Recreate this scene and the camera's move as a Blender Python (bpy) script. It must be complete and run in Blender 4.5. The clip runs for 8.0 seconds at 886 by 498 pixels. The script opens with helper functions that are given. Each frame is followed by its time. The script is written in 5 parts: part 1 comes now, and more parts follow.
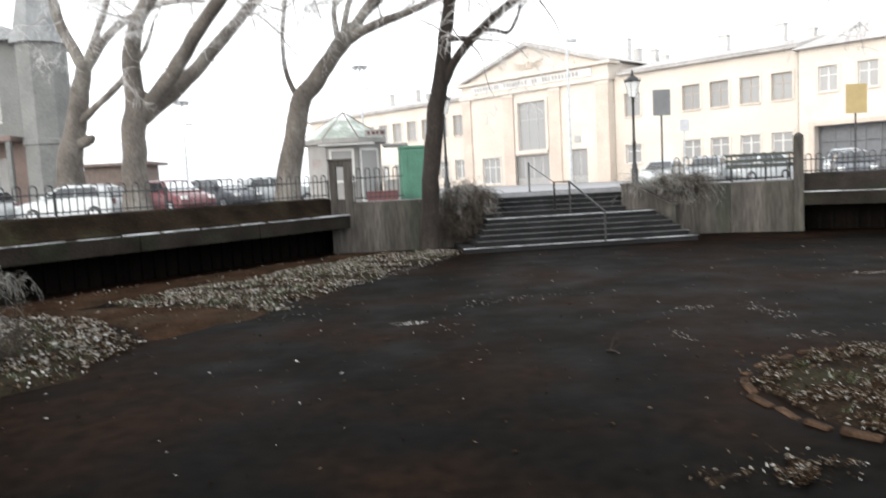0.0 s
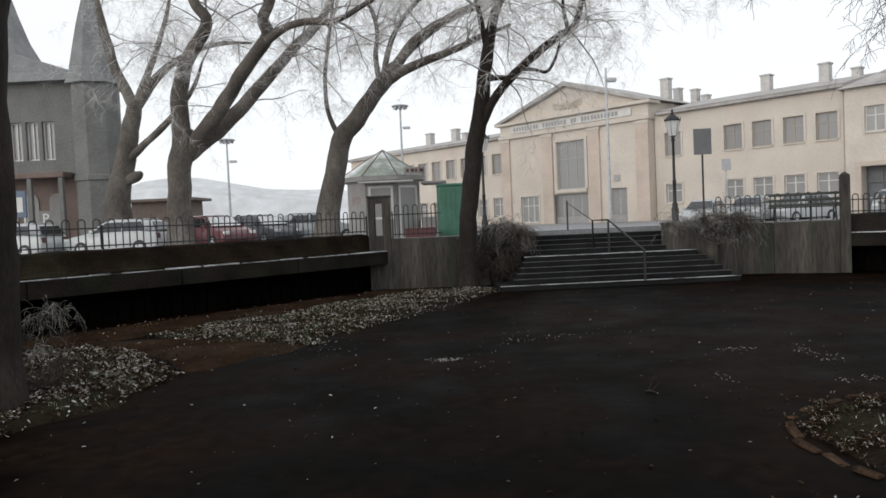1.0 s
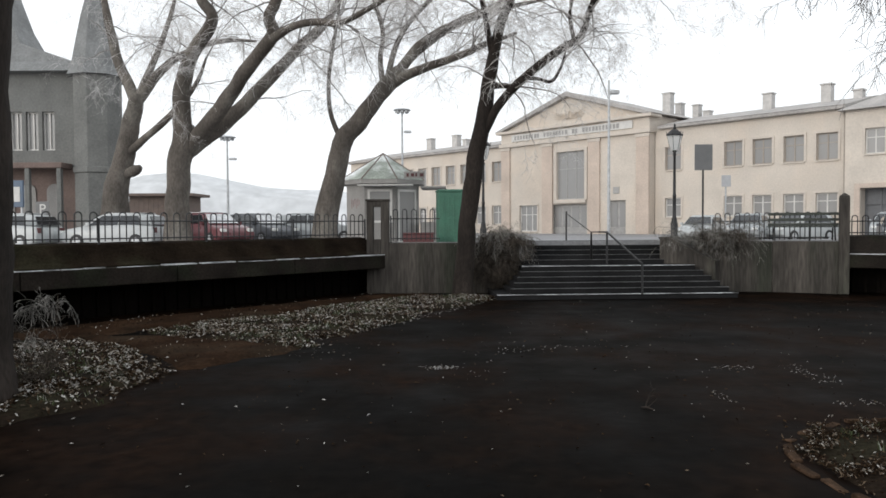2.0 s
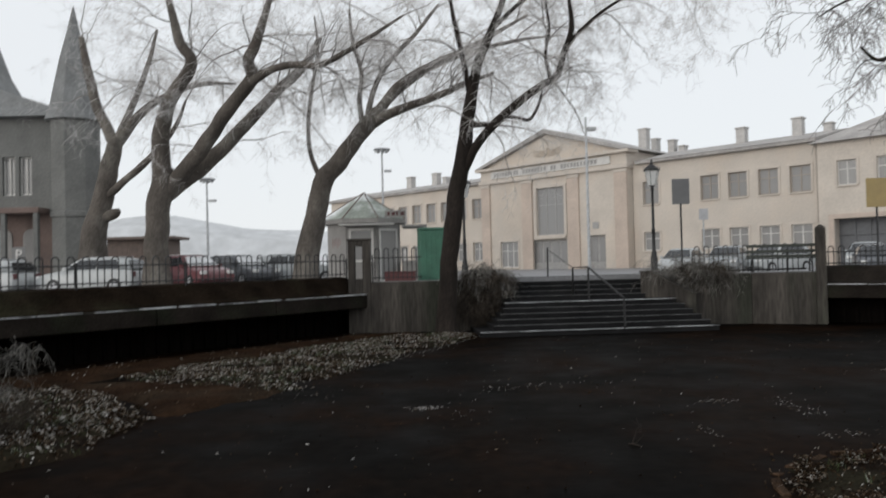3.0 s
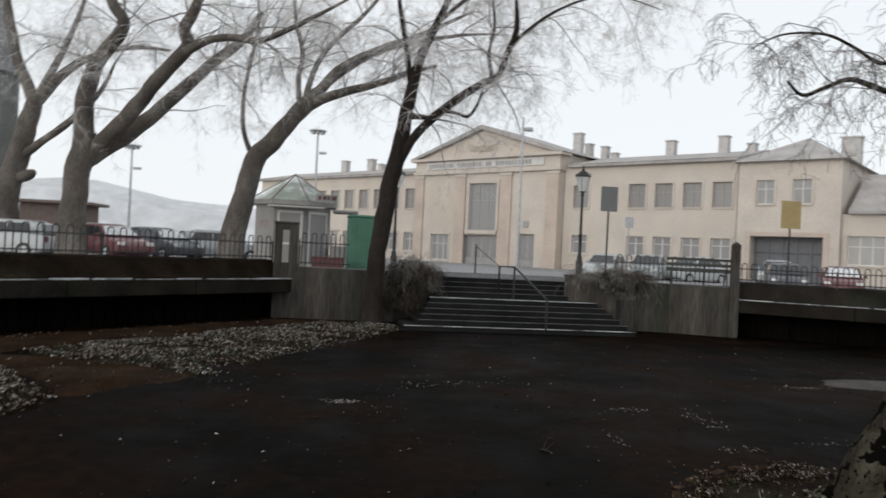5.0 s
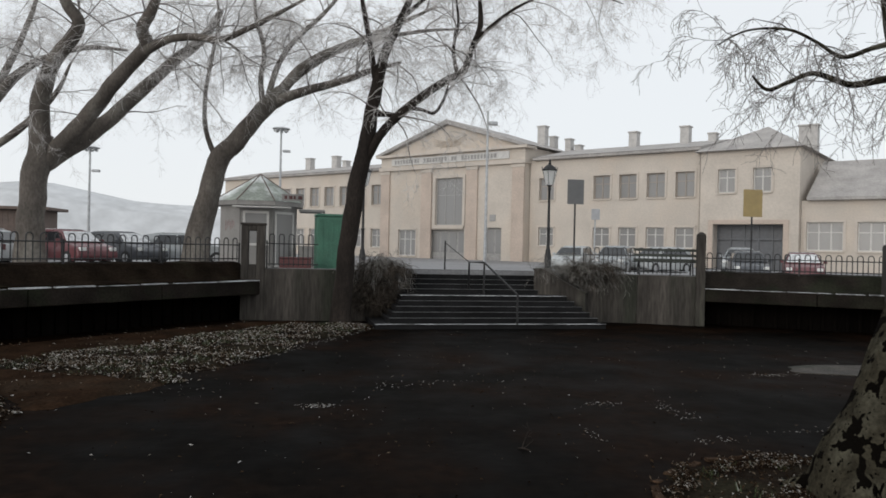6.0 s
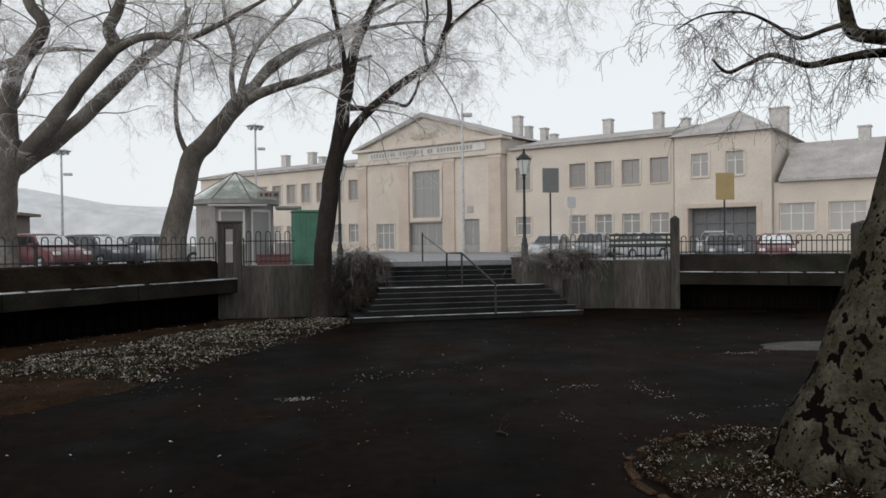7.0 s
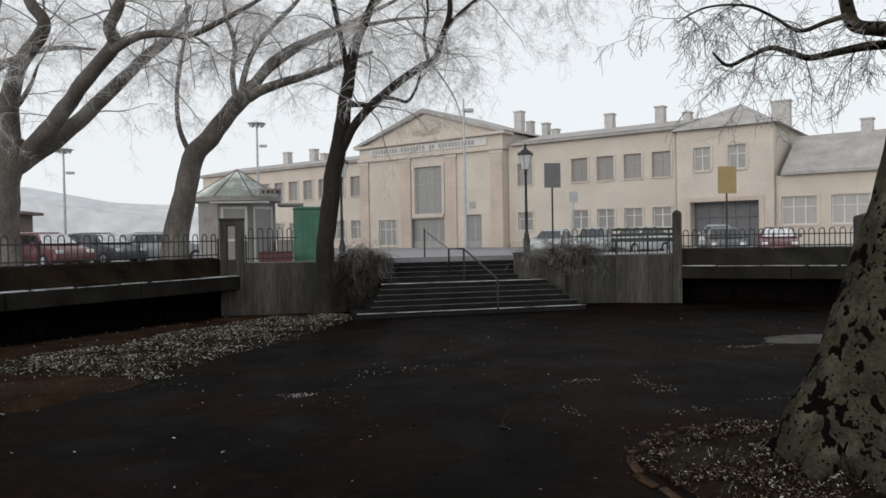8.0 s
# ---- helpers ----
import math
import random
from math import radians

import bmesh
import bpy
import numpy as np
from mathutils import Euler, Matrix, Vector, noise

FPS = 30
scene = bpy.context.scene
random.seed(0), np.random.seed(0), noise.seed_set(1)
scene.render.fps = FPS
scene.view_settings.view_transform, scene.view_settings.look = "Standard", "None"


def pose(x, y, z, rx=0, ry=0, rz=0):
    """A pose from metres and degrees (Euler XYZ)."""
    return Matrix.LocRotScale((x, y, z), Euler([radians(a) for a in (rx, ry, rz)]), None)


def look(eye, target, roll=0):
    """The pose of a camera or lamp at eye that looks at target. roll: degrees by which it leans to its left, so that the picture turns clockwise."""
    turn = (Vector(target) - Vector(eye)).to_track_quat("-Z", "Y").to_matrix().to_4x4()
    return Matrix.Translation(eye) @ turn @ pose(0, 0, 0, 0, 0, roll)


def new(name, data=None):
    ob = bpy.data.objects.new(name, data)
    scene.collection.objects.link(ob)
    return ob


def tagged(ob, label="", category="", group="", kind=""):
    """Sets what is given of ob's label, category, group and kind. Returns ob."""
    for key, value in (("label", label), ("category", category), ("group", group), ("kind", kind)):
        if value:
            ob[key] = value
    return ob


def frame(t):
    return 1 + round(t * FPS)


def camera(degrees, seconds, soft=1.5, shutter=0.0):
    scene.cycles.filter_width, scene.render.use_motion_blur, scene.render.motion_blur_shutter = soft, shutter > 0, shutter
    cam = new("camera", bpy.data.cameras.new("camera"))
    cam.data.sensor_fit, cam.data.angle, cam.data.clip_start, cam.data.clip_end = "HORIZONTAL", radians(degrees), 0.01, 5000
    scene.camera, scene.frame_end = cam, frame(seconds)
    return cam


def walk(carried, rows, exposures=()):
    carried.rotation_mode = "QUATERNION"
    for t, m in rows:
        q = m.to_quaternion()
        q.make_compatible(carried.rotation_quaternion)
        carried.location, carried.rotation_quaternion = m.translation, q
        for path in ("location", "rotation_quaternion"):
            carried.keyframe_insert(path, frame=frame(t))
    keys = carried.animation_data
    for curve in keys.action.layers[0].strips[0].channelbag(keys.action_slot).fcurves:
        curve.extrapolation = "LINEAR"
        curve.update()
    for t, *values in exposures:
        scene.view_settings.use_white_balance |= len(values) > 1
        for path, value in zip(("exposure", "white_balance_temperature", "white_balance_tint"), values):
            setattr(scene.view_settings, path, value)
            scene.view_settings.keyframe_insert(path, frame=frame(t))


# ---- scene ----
cam = camera(62.1, 8.0, soft=1.6, shutter=0.5)
PATH = [
    (0, (0.017, -0.077, 2.204), (0.075, 1.913, 2.018), -3.0),
    (0.2, (-0.032, -0.037, 2.205), (-0.018, 1.958, 2.074), -3.1),
    (0.5, (0.043, -0.049, 2.17), (0.015, 1.949, 2.085), -2.2),
    (1, (0.043, -0.058, 2.168), (0.003, 1.94, 2.09), -2.5),
    (1.2, (0.06, -0.071, 2.173), (0.022, 1.927, 2.087), -2.1),
    (2.3, (-0.021, 0.047, 2.192), (-0.049, 2.046, 2.133), -0.1),
    (2.5, (0.028, 0.028, 2.188), (0.018, 2.027, 2.123), -0.3),
    (2.7, (-0.009, 0.084, 2.236), (0.076, 2.082, 2.232), 0.1),
    (2.8, (-0.013, 0.091, 2.243), (0.094, 2.087, 2.295), -0.1),
    (2.9, (-0.029, 0.072, 2.23), (0.056, 2.069, 2.286), -0.8),
    (3, (-0.014, 0.037, 2.212), (0.008, 2.036, 2.249), -1.4),
    (3.5, (0.007, 0.036, 2.199), (0.006, 2.036, 2.171), -0.6),
    (4, (0.013, 0.038, 2.193), (0.001, 2.037, 2.153), -0.7),
    (4.5, (0.033, 0.028, 2.212), (0.065, 2.027, 2.141), -0.2),
    (4.7, (-0.062, 0.111, 2.296), (0.08, 2.105, 2.223), 2.5),
    (4.9, (-0.022, 0.109, 2.333), (0.178, 2.099, 2.336), 4.3),
    (5, (0.012, 0.088, 2.329), (0.224, 2.077, 2.337), 2.8),
    (5.2, (-0.03, 0.15, 2.359), (0.207, 2.136, 2.395), 2.4),
    (6.3, (-0.066, 0.148, 2.41), (0.261, 2.121, 2.396), 0.6),
    (6.5, (0.018, 0.036, 2.357), (0.344, 2.009, 2.345), -0.2),
    (7, (0.015, 0.023, 2.36), (0.37, 1.991, 2.338), -0.6),
    (7.5, (0.009, 0.02, 2.361), (0.356, 1.989, 2.33), -0.5),
    (8, (0.029, 0.009, 2.354), (0.377, 1.978, 2.321), -1.0),
]
walk(cam, [(t, look(eye, target, roll)) for t, eye, target, roll in PATH],
     [(0.0, 1.35), (0.2, 0.95), (0.5, 0.55), (1.0, 0.1), (1.2, 0.2), (2.3, 0.3), (2.5, 0.28), (3.0, -0.15), (3.5, 0.0), (4.5, 0.07), (5.0, -0.05), (6.5, -0.15), (8.0, -0.12)])

# ---- world, light ----
world = bpy.data.worlds.new("winter_sky")
scene.world = world
world.use_nodes = True
wn, wl = world.node_tree.nodes, world.node_tree.links
wn.clear()
sky = wn.new("ShaderNodeTexSky")
sky.sky_type, sky.sun_disc = "NISHITA", False
sky.sun_elevation, sky.sun_rotation = radians(11), radians(227)
sky_gain = wn.new("ShaderNodeMix")
sky_gain.data_type = "RGBA"
sky_gain.inputs[0].default_value = 0.93          # the cloud veil evens the sky to grey
sky_gain.inputs[7].default_value = (7.0, 7.25, 7.5, 1)
bg = wn.new("ShaderNodeBackground")
bg.inputs["Strength"].default_value = 0.138
wout = wn.new("ShaderNodeOutputWorld")
wl.new(sky.outputs[0], sky_gain.inputs[6])
wl.new(sky_gain.outputs[2], bg.inputs["Color"])
wl.new(bg.outputs[0], wout.inputs["Surface"])

sun_data = bpy.data.lights.new("sun", "SUN")
sun_data.energy, sun_data.angle, sun_data.color = 1.15, radians(35), (1.0, 0.96, 0.91)
sun = new("sun", sun_data)
sun.matrix_world = look((-35, -33, 9.5), (0, 0, 0))


# ---- materials ----
def material(name, base, rough=0.8, metal=0.0, spread=0.25, scale=4.0, fine=40.0, bump=0.3, stretch=(1, 1, 1), tint=None,
             tint_scale=0.6, tint_at=0.55, islands=0.0, objects=0.0, spec=0.5):
    """A surface with stains at a large scale, grain at a small one, and a second colour in patches."""
    m = bpy.data.materials.new(name)
    m.use_nodes = True
    nodes, links = m.node_tree.nodes, m.node_tree.links
    bsdf = nodes["Principled BSDF"]
    bsdf.inputs["Roughness"].default_value, bsdf.inputs["Metallic"].default_value = rough, metal
    bsdf.inputs["Specular IOR Level"].default_value = spec
    coord = nodes.new("ShaderNodeTexCoord")
    place = nodes.new("ShaderNodeMapping")
    place.inputs["Scale"].default_value = stretch
    links.new(coord.outputs["Object"], place.inputs["Vector"])

    def noise_at(size, detail):
        n = nodes.new("ShaderNodeTexNoise")
        n.inputs["Scale"].default_value, n.inputs["Detail"].default_value = size, detail
        links.new(place.outputs[0], n.inputs["Vector"])
        return n

    def span(source, low, high):
        r = nodes.new("ShaderNodeMapRange")
        r.inputs[1].default_value, r.inputs[2].default_value = 0.3, 0.7
        r.inputs[3].default_value, r.inputs[4].default_value = low, high
        links.new(source, r.inputs[0])
        return r.outputs[0]

    big, small = noise_at(scale, 4), noise_at(fine, 3)
    colour = nodes.new("ShaderNodeMix")
    colour.data_type = "RGBA"
    colour.inputs[6].default_value = (*base, 1)
    colour.inputs[7].default_value = (*(tint or base), 1)
    if tint:
        patch = noise_at(tint_scale, 5)
        r = nodes.new("ShaderNodeMapRange")
        r.inputs[1].default_value, r.inputs[2].default_value = tint_at - 0.06, tint_at + 0.08
        links.new(patch.outputs["Fac"], r.inputs[0])
        links.new(r.outputs[0], colour.inputs[0])
    value = nodes.new("ShaderNodeMath")
    value.operation = "MULTIPLY"
    links.new(span(big.outputs["Fac"], 1 - spread, 1 + spread), value.inputs[0])
    links.new(span(small.outputs["Fac"], 1 - spread * 0.7, 1 + spread * 0.7), value.inputs[1])
    last = value.outputs[0]
    for amount, node, socket in ((islands, "ShaderNodeNewGeometry", "Random Per Island"), (objects, "ShaderNodeObjectInfo", "Random")):
        if amount:
            source, more, r = nodes.new(node), nodes.new("ShaderNodeMath"), nodes.new("ShaderNodeMapRange")
            r.inputs[3].default_value, r.inputs[4].default_value = 1 - amount, 1 + amount
            links.new(source.outputs[socket], r.inputs[0])
            more.operation = "MULTIPLY"
            links.new(last, more.inputs[0])
            links.new(r.outputs[0], more.inputs[1])
            last = more.outputs[0]
    scaled = nodes.new("ShaderNodeVectorMath")
    scaled.operation = "SCALE"
    links.new(colour.outputs[2], scaled.inputs[0])
    links.new(last, scaled.inputs["Scale"])
    links.new(scaled.outputs[0], bsdf.inputs["Base Color"])
    links.new(span(big.outputs["Fac"], max(0.02, rough - 0.12), min(1, rough + 0.12)), bsdf.inputs["Roughness"])
    if bump:
        b = nodes.new("ShaderNodeBump")
        b.inputs["Strength"].default_value, b.inputs["Distance"].default_value = bump, 0.02
        links.new(small.outputs["Fac"], b.inputs["Height"])
        links.new(b.outputs[0], bsdf.inputs["Normal"])
    return m


def island_colours(name, stops, rough=0.8):
    """Every loose piece of a mesh takes one of the colours at random."""
    m = bpy.data.materials.new(name)
    m.use_nodes = True
    nodes, links = m.node_tree.nodes, m.node_tree.links
    bsdf = nodes["Principled BSDF"]
    bsdf.inputs["Roughness"].default_value = rough
    bsdf.inputs["Specular IOR Level"].default_value = 0.06
    geo, ramp = nodes.new("ShaderNodeNewGeometry"), nodes.new("ShaderNodeValToRGB")
    ramp.color_ramp.interpolation = "CONSTANT"
    while len(ramp.color_ramp.elements) < len(stops):
        ramp.color_ramp.elements.new(0.5)
    for element, (at, rgb) in zip(ramp.color_ramp.elements, stops):
        element.position, element.color = at, (*rgb, 1)
    links.new(geo.outputs["Random Per Island"], ramp.inputs[0])
    grain, mix = nodes.new("ShaderNodeTexNoise"), nodes.new("ShaderNodeMix")
    grain.inputs["Scale"].default_value = 60
    mix.data_type, mix.blend_type = "RGBA", "MULTIPLY"
    mix.inputs[0].default_value = 0.5
    links.new(ramp.outputs[0], mix.inputs[6])
    links.new(grain.outputs["Fac"], mix.inputs[7])
    links.new(mix.outputs[2], bsdf.inputs["Base Color"])
    return m


def spotted_bark(name):
    """Plane-tree bark: pale olive-grey plates with dark flakes."""
    m = material(name, (0.034, 0.030, 0.021), 0.9, spec=0.02, spread=0.4, scale=3, fine=26, bump=0.8, tint=(0.068, 0.063, 0.046), tint_scale=2.2)
    nodes, links = m.node_tree.nodes, m.node_tree.links
    bsdf = nodes["Principled BSDF"]
    source = bsdf.inputs["Base Color"].links[0].from_socket
    place = nodes.new("ShaderNodeMapping")
    place.inputs["Scale"].default_value = (1.0, 1.0, 0.75)
    coord = nodes.new("ShaderNodeTexCoord")
    links.new(coord.outputs["Object"], place.inputs["Vector"])
    masks = []
    for size, low, high in ((5.5, 0.575, 0.59), (11.0, 0.60, 0.615), (24.0, 0.64, 0.66)):
        n, r = nodes.new("ShaderNodeTexNoise"), nodes.new("ShaderNodeMapRange")
        n.inputs["Scale"].default_value, n.inputs["Detail"].default_value = size, 2.5
        r.inputs[1].default_value, r.inputs[2].default_value = low, high
        links.new(place.outputs[0], n.inputs["Vector"])
        links.new(n.outputs["Fac"], r.inputs[0])
        masks.append(r.outputs[0])
    flakes = masks[0]
    for other in masks[1:]:
        both = nodes.new("ShaderNodeMath")
        both.operation = "MAXIMUM"
        links.new(flakes, both.inputs[0])
        links.new(other, both.inputs[1])
        flakes = both.outputs[0]
    mix = nodes.new("ShaderNodeMix")
    mix.data_type = "RGBA"
    mix.inputs[7].default_value = (0.0035, 0.0028, 0.0022, 1)
    links.new(flakes, mix.inputs[0])
    links.new(source, mix.inputs[6])
    links.new(mix.outputs[2], bsdf.inputs["Base Color"])
    return m


def glass(name, rgb=(0.03, 0.035, 0.04), rough=0.08):
    m = bpy.data.materials.new(name)
    m.use_nodes = True
    b = m.node_tree.nodes["Principled BSDF"]
    b.inputs["Base Color"].default_value = (*rgb, 1)
    b.inputs["Roughness"].default_value = rough
    b.inputs["Specular IOR Level"].default_value = 0.7
    return m


# base far below real asphalt: the foreground's darkness is put into the colour
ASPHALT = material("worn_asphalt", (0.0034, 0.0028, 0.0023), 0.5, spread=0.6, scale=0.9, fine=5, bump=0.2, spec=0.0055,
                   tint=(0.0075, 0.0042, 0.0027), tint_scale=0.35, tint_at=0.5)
# forecourt grey is lifted so the base colour carries the haze
PLAZA = material("plaza_asphalt", (0.23, 0.23, 0.235), 0.7, spread=0.25, scale=0.3, fine=12, bump=0.2)
SOIL = material("dark_soil", (0.014, 0.010, 0.007), 0.95, spec=0.02, spread=0.5, scale=1.5, fine=18, bump=1.0, tint=(0.018, 0.016, 0.010), tint_scale=0.8)
CONCRETE = material("weathered_concrete", (0.056, 0.050, 0.044), 0.9, spec=0.2, spread=0.5, scale=1.8, fine=16, bump=0.6, stretch=(1, 1, 0.12),
                    tint=(0.035, 0.036, 0.028), tint_scale=0.7)
# darker than the wall concrete, with faint greenish patches
BEAM_CONCRETE = material("dark_beam_concrete", (0.019, 0.0158, 0.0132), 0.92, spread=0.4, scale=1.3, fine=18, bump=0.7, spec=0.05, tint=(0.018, 0.019, 0.013), tint_scale=0.9)
# recess shade put into the colour: near-black back wall, ribs and slab
DARK_CONCRETE = material("recess_shade_concrete", (0.0045, 0.0037, 0.0032), 0.95, spec=0.01, spread=0.4, scale=1.5, fine=22, bump=0.6, stretch=(1, 1, 0.25))
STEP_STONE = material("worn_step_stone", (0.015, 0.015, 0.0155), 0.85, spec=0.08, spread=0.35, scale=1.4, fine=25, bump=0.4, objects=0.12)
EDGE_FROST = material("frosted_edge", (0.42, 0.43, 0.44), 0.8, spread=0.4, scale=2.0, fine=14, bump=0.4, tint=(0.12, 0.12, 0.12), tint_scale=1.6)
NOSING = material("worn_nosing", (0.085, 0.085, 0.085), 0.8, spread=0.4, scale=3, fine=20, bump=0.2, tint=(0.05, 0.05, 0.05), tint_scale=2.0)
GATE_GREY = material("dark_gate_paint", (0.14, 0.145, 0.155), 0.6, spread=0.15, bump=0)
CHIMNEY = material("grey_chimney_render", (0.48, 0.465, 0.45), 0.9, spread=0.15, bump=0)
BARK_DARK = material("dark_bark", (0.026, 0.021, 0.018), 0.95, spec=0.15, spread=0.4, scale=2, fine=20, bump=0.9, stretch=(1, 1, 0.4))
BARK_GREY = material("grey_bark", (0.112, 0.098, 0.086), 0.95, spec=0.2, spread=0.35, scale=1.6, fine=16, bump=0.7, stretch=(1, 1, 0.5),
                     tint=(0.15, 0.138, 0.122), tint_scale=0.8)
BARK_SPOTTED = spotted_bark("spotted_plane_bark")
TWIG_DARK = material("bare_twigs", (0.22, 0.205, 0.195), 0.95, spread=0.2, bump=0)
TWIG_FROST = material("frosted_twigs", (0.60, 0.58, 0.565), 0.95, spread=0.25, bump=0)
IRON = material("black_painted_iron", (0.022, 0.022, 0.023), 0.5, metal=0.2, spread=0.3, scale=6, fine=50, bump=0.15)
GALV = material("grey_mast_steel", (0.46, 0.47, 0.48), 0.55, metal=0.4, spread=0.2, bump=0)
PLASTER = material("cream_plaster", (0.58, 0.52, 0.455), 0.93, spread=0.10, scale=0.5, fine=9, bump=0.15, tint=(0.55, 0.48, 0.41), tint_scale=0.25)
PLASTER_TRIM = material("pale_trim_plaster", (0.56, 0.50, 0.44), 0.9, spread=0.08, scale=0.8, fine=9, bump=0.1)
PLASTER_ORANGE = material("ochre_pilaster_plaster", (0.52, 0.43, 0.365), 0.93, spread=0.12, scale=0.6, fine=9, bump=0.1)
ROOF = material("grey_roof_tiles", (0.37, 0.35, 0.335), 0.85, spread=0.2, scale=0.8, fine=8, bump=0.5)
WHITE_PAINT = material("white_window_paint", (0.60, 0.585, 0.56), 0.6, spread=0.08, bump=0)
GLASS_DARK = glass("window_glass", (0.27, 0.265, 0.26), 0.2)
WINDOW_BROWN = material("brown_window_paint", (0.33, 0.285, 0.245), 0.7, spread=0.12, bump=0)
CAR_GLASS = glass("car_glass", (0.02, 0.022, 0.025), 0.06)
DOOR_WOOD = material("grey_door_paint", (0.34, 0.33, 0.32), 0.6, spread=0.15, bump=0.1)
LETTERS = material("dark_lettering", (0.30, 0.29, 0.28), 0.7, spread=0.1, bump=0)


# ---- mesh helpers ----
def part(name, bm, mat, parent=None, label="", smooth=False):
    """Links a bmesh as one mesh object, under a thing or a part."""
    me = bpy.data.meshes.new(name)
    bmesh.ops.recalc_face_normals(bm, faces=bm.faces)
    bm.to_mesh(me)
    bm.free()
    if smooth:
        me.shade_smooth()
    me.materials.append(mat)
    ob = new(name, me)
    if parent:
        ob.parent = parent
    return tagged(ob, label)


def raw(name, verts, faces, mat, parent=None, label="", smooth=False):
    me = bpy.data.meshes.new(name)
    me.from_pydata(verts, [], faces)
    if smooth:
        me.shade_smooth()
    me.materials.append(mat)
    ob = new(name, me)
    if parent:
        ob.parent = parent
    return tagged(ob, label)


def thing(name, m, label, category, group="", kind=""):
    ob = new(name)
    ob.empty_display_size = 0.3
    ob.matrix_world = m
    return tagged(ob, label, category, group, kind)


def box(bm, x0, x1, y0, y1, z0, z1, bevel=0.0):
    vs = [bm.verts.new((x, y, z)) for x in (x0, x1) for y in (y0, y1) for z in (z0, z1)]
    faces = [bm.faces.new([vs[i] for i in f]) for f in ((0, 1, 3, 2), (4, 6, 7, 5), (0, 4, 5, 1), (2, 3, 7, 6), (0, 2, 6, 4), (1, 5, 7, 3))]
    if bevel:
        edges = {e for f in faces for e in f.edges}
        bmesh.ops.bevel(bm, geom=list(edges), offset=bevel, segments=2, affect="EDGES", profile=0.5)
    return vs


def box_bm(*args, bevel=0.0):
    bm = bmesh.new()
    box(bm, *args, bevel=bevel)
    return bm


def prism(bm, outline, z0, z1):
    """A solid from a plan outline between two heights."""
    low, high = [bm.verts.new((x, y, z0)) for x, y in outline], [bm.verts.new((x, y, z1)) for x, y in outline]
    n = len(outline)
    bm.faces.new(low[::-1]), bm.faces.new(high)
    for i in range(n):
        bm.faces.new((low[i], low[(i + 1) % n], high[(i + 1) % n], high[i]))


def side_prism(bm, outline, y0, y1):
    """A solid from an outline in x and z, from y0 to y1."""
    a, b = [bm.verts.new((x, y0, z)) for x, z in outline], [bm.verts.new((x, y1, z)) for x, z in outline]
    n = len(outline)
    bm.faces.new(a), bm.faces.new(b[::-1])
    for i in range(n):
        bm.faces.new((a[i], b[i], b[(i + 1) % n], a[(i + 1) % n]))


def lathe(bm, profile, sides=16, centre=(0, 0)):
    """A turned solid from (radius, height) pairs."""
    rings = []
    for r, z in profile:
        rings.append([bm.verts.new((centre[0] + r * math.cos(2 * math.pi * i / sides), centre[1] + r * math.sin(2 * math.pi * i / sides), z)) for i in range(sides)])
    for a, b in zip(rings, rings[1:]):
        for i in range(sides):
            bm.faces.new((a[i], a[(i + 1) % sides], b[(i + 1) % sides], b[i]))
    bm.faces.new(rings[0][::-1]), bm.faces.new(rings[-1])


def tubes(lines, sides=5):
    """Vertices and faces of tubes along polylines of (point, radius)."""
    verts, faces = [], []
    for line in lines:
        base, n = len(verts), len(line)
        side = Vector((1, 0, 0))
        for k, (p, r) in enumerate(line):
            a, b = line[max(0, k - 1)][0], line[min(n - 1, k + 1)][0]
            along = (b - a).normalized()
            side = side - along * side.dot(along)
            if side.length < 1e-3:
                side = along.orthogonal()
            side.normalize()
            other = along.cross(side)
            for i in range(sides):
                w = 2 * math.pi * i / sides
                verts.append(tuple(p + side * (r * math.cos(w)) + other * (r * math.sin(w))))
        for k in range(n - 1):
            for i in range(sides):
                j = (i + 1) % sides
                faces.append((base + k * sides + i, base + k * sides + j, base + (k + 1) * sides + j, base + (k + 1) * sides + i))
        faces.append(tuple(base + i for i in reversed(range(sides))))
        faces.append(tuple(base + (n - 1) * sides + i for i in range(sides)))
    return verts, faces


def smooth_line(points, steps=4):
    """A soft curve through (x, y, z, radius) points."""
    pts = [Vector(p) for p in points]
    out = []
    for i in range(len(pts) - 1):
        p0, p1, p2, p3 = pts[max(0, i - 1)], pts[i], pts[i + 1], pts[min(len(pts) - 1, i + 2)]
        for k in range(steps):
            t = k / steps
            out.append(0.5 * (2 * p1 + (p2 - p0) * t + (2 * p0 - 5 * p1 + 4 * p2 - p3) * t * t + (3 * p1 - p0 - 3 * p2 + p3) * t ** 3))
    out.append(pts[-1])
    return [(Vector(v[:3]), max(0.004, v[3])) for v in out]


def along(p, q, z=0.0):
    """The pose at p whose x axis runs towards q."""
    return pose(p[0], p[1], z, 0, 0, math.degrees(math.atan2(q[1] - p[1], q[0] - p[0])))


def length(p, q):
    return math.hypot(q[0] - p[0], q[1] - p[1])


# ---- the lie of the land ----
UP = 1.65                                       # the plaza above the park
STAIR_TURN = 4.0
L0, L1 = (-2.2, 23.75), (-14.0, 10.13)          # the retaining wall's line, past the pillar
M0, M1 = (2.12, 23.8), (7.9, 24.15)            # the wall's ends beside the stairs
R0, R1 = (11.9, 22.95), (21.0, 17.4)

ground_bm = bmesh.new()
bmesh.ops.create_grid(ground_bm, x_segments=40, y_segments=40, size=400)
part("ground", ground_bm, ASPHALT)
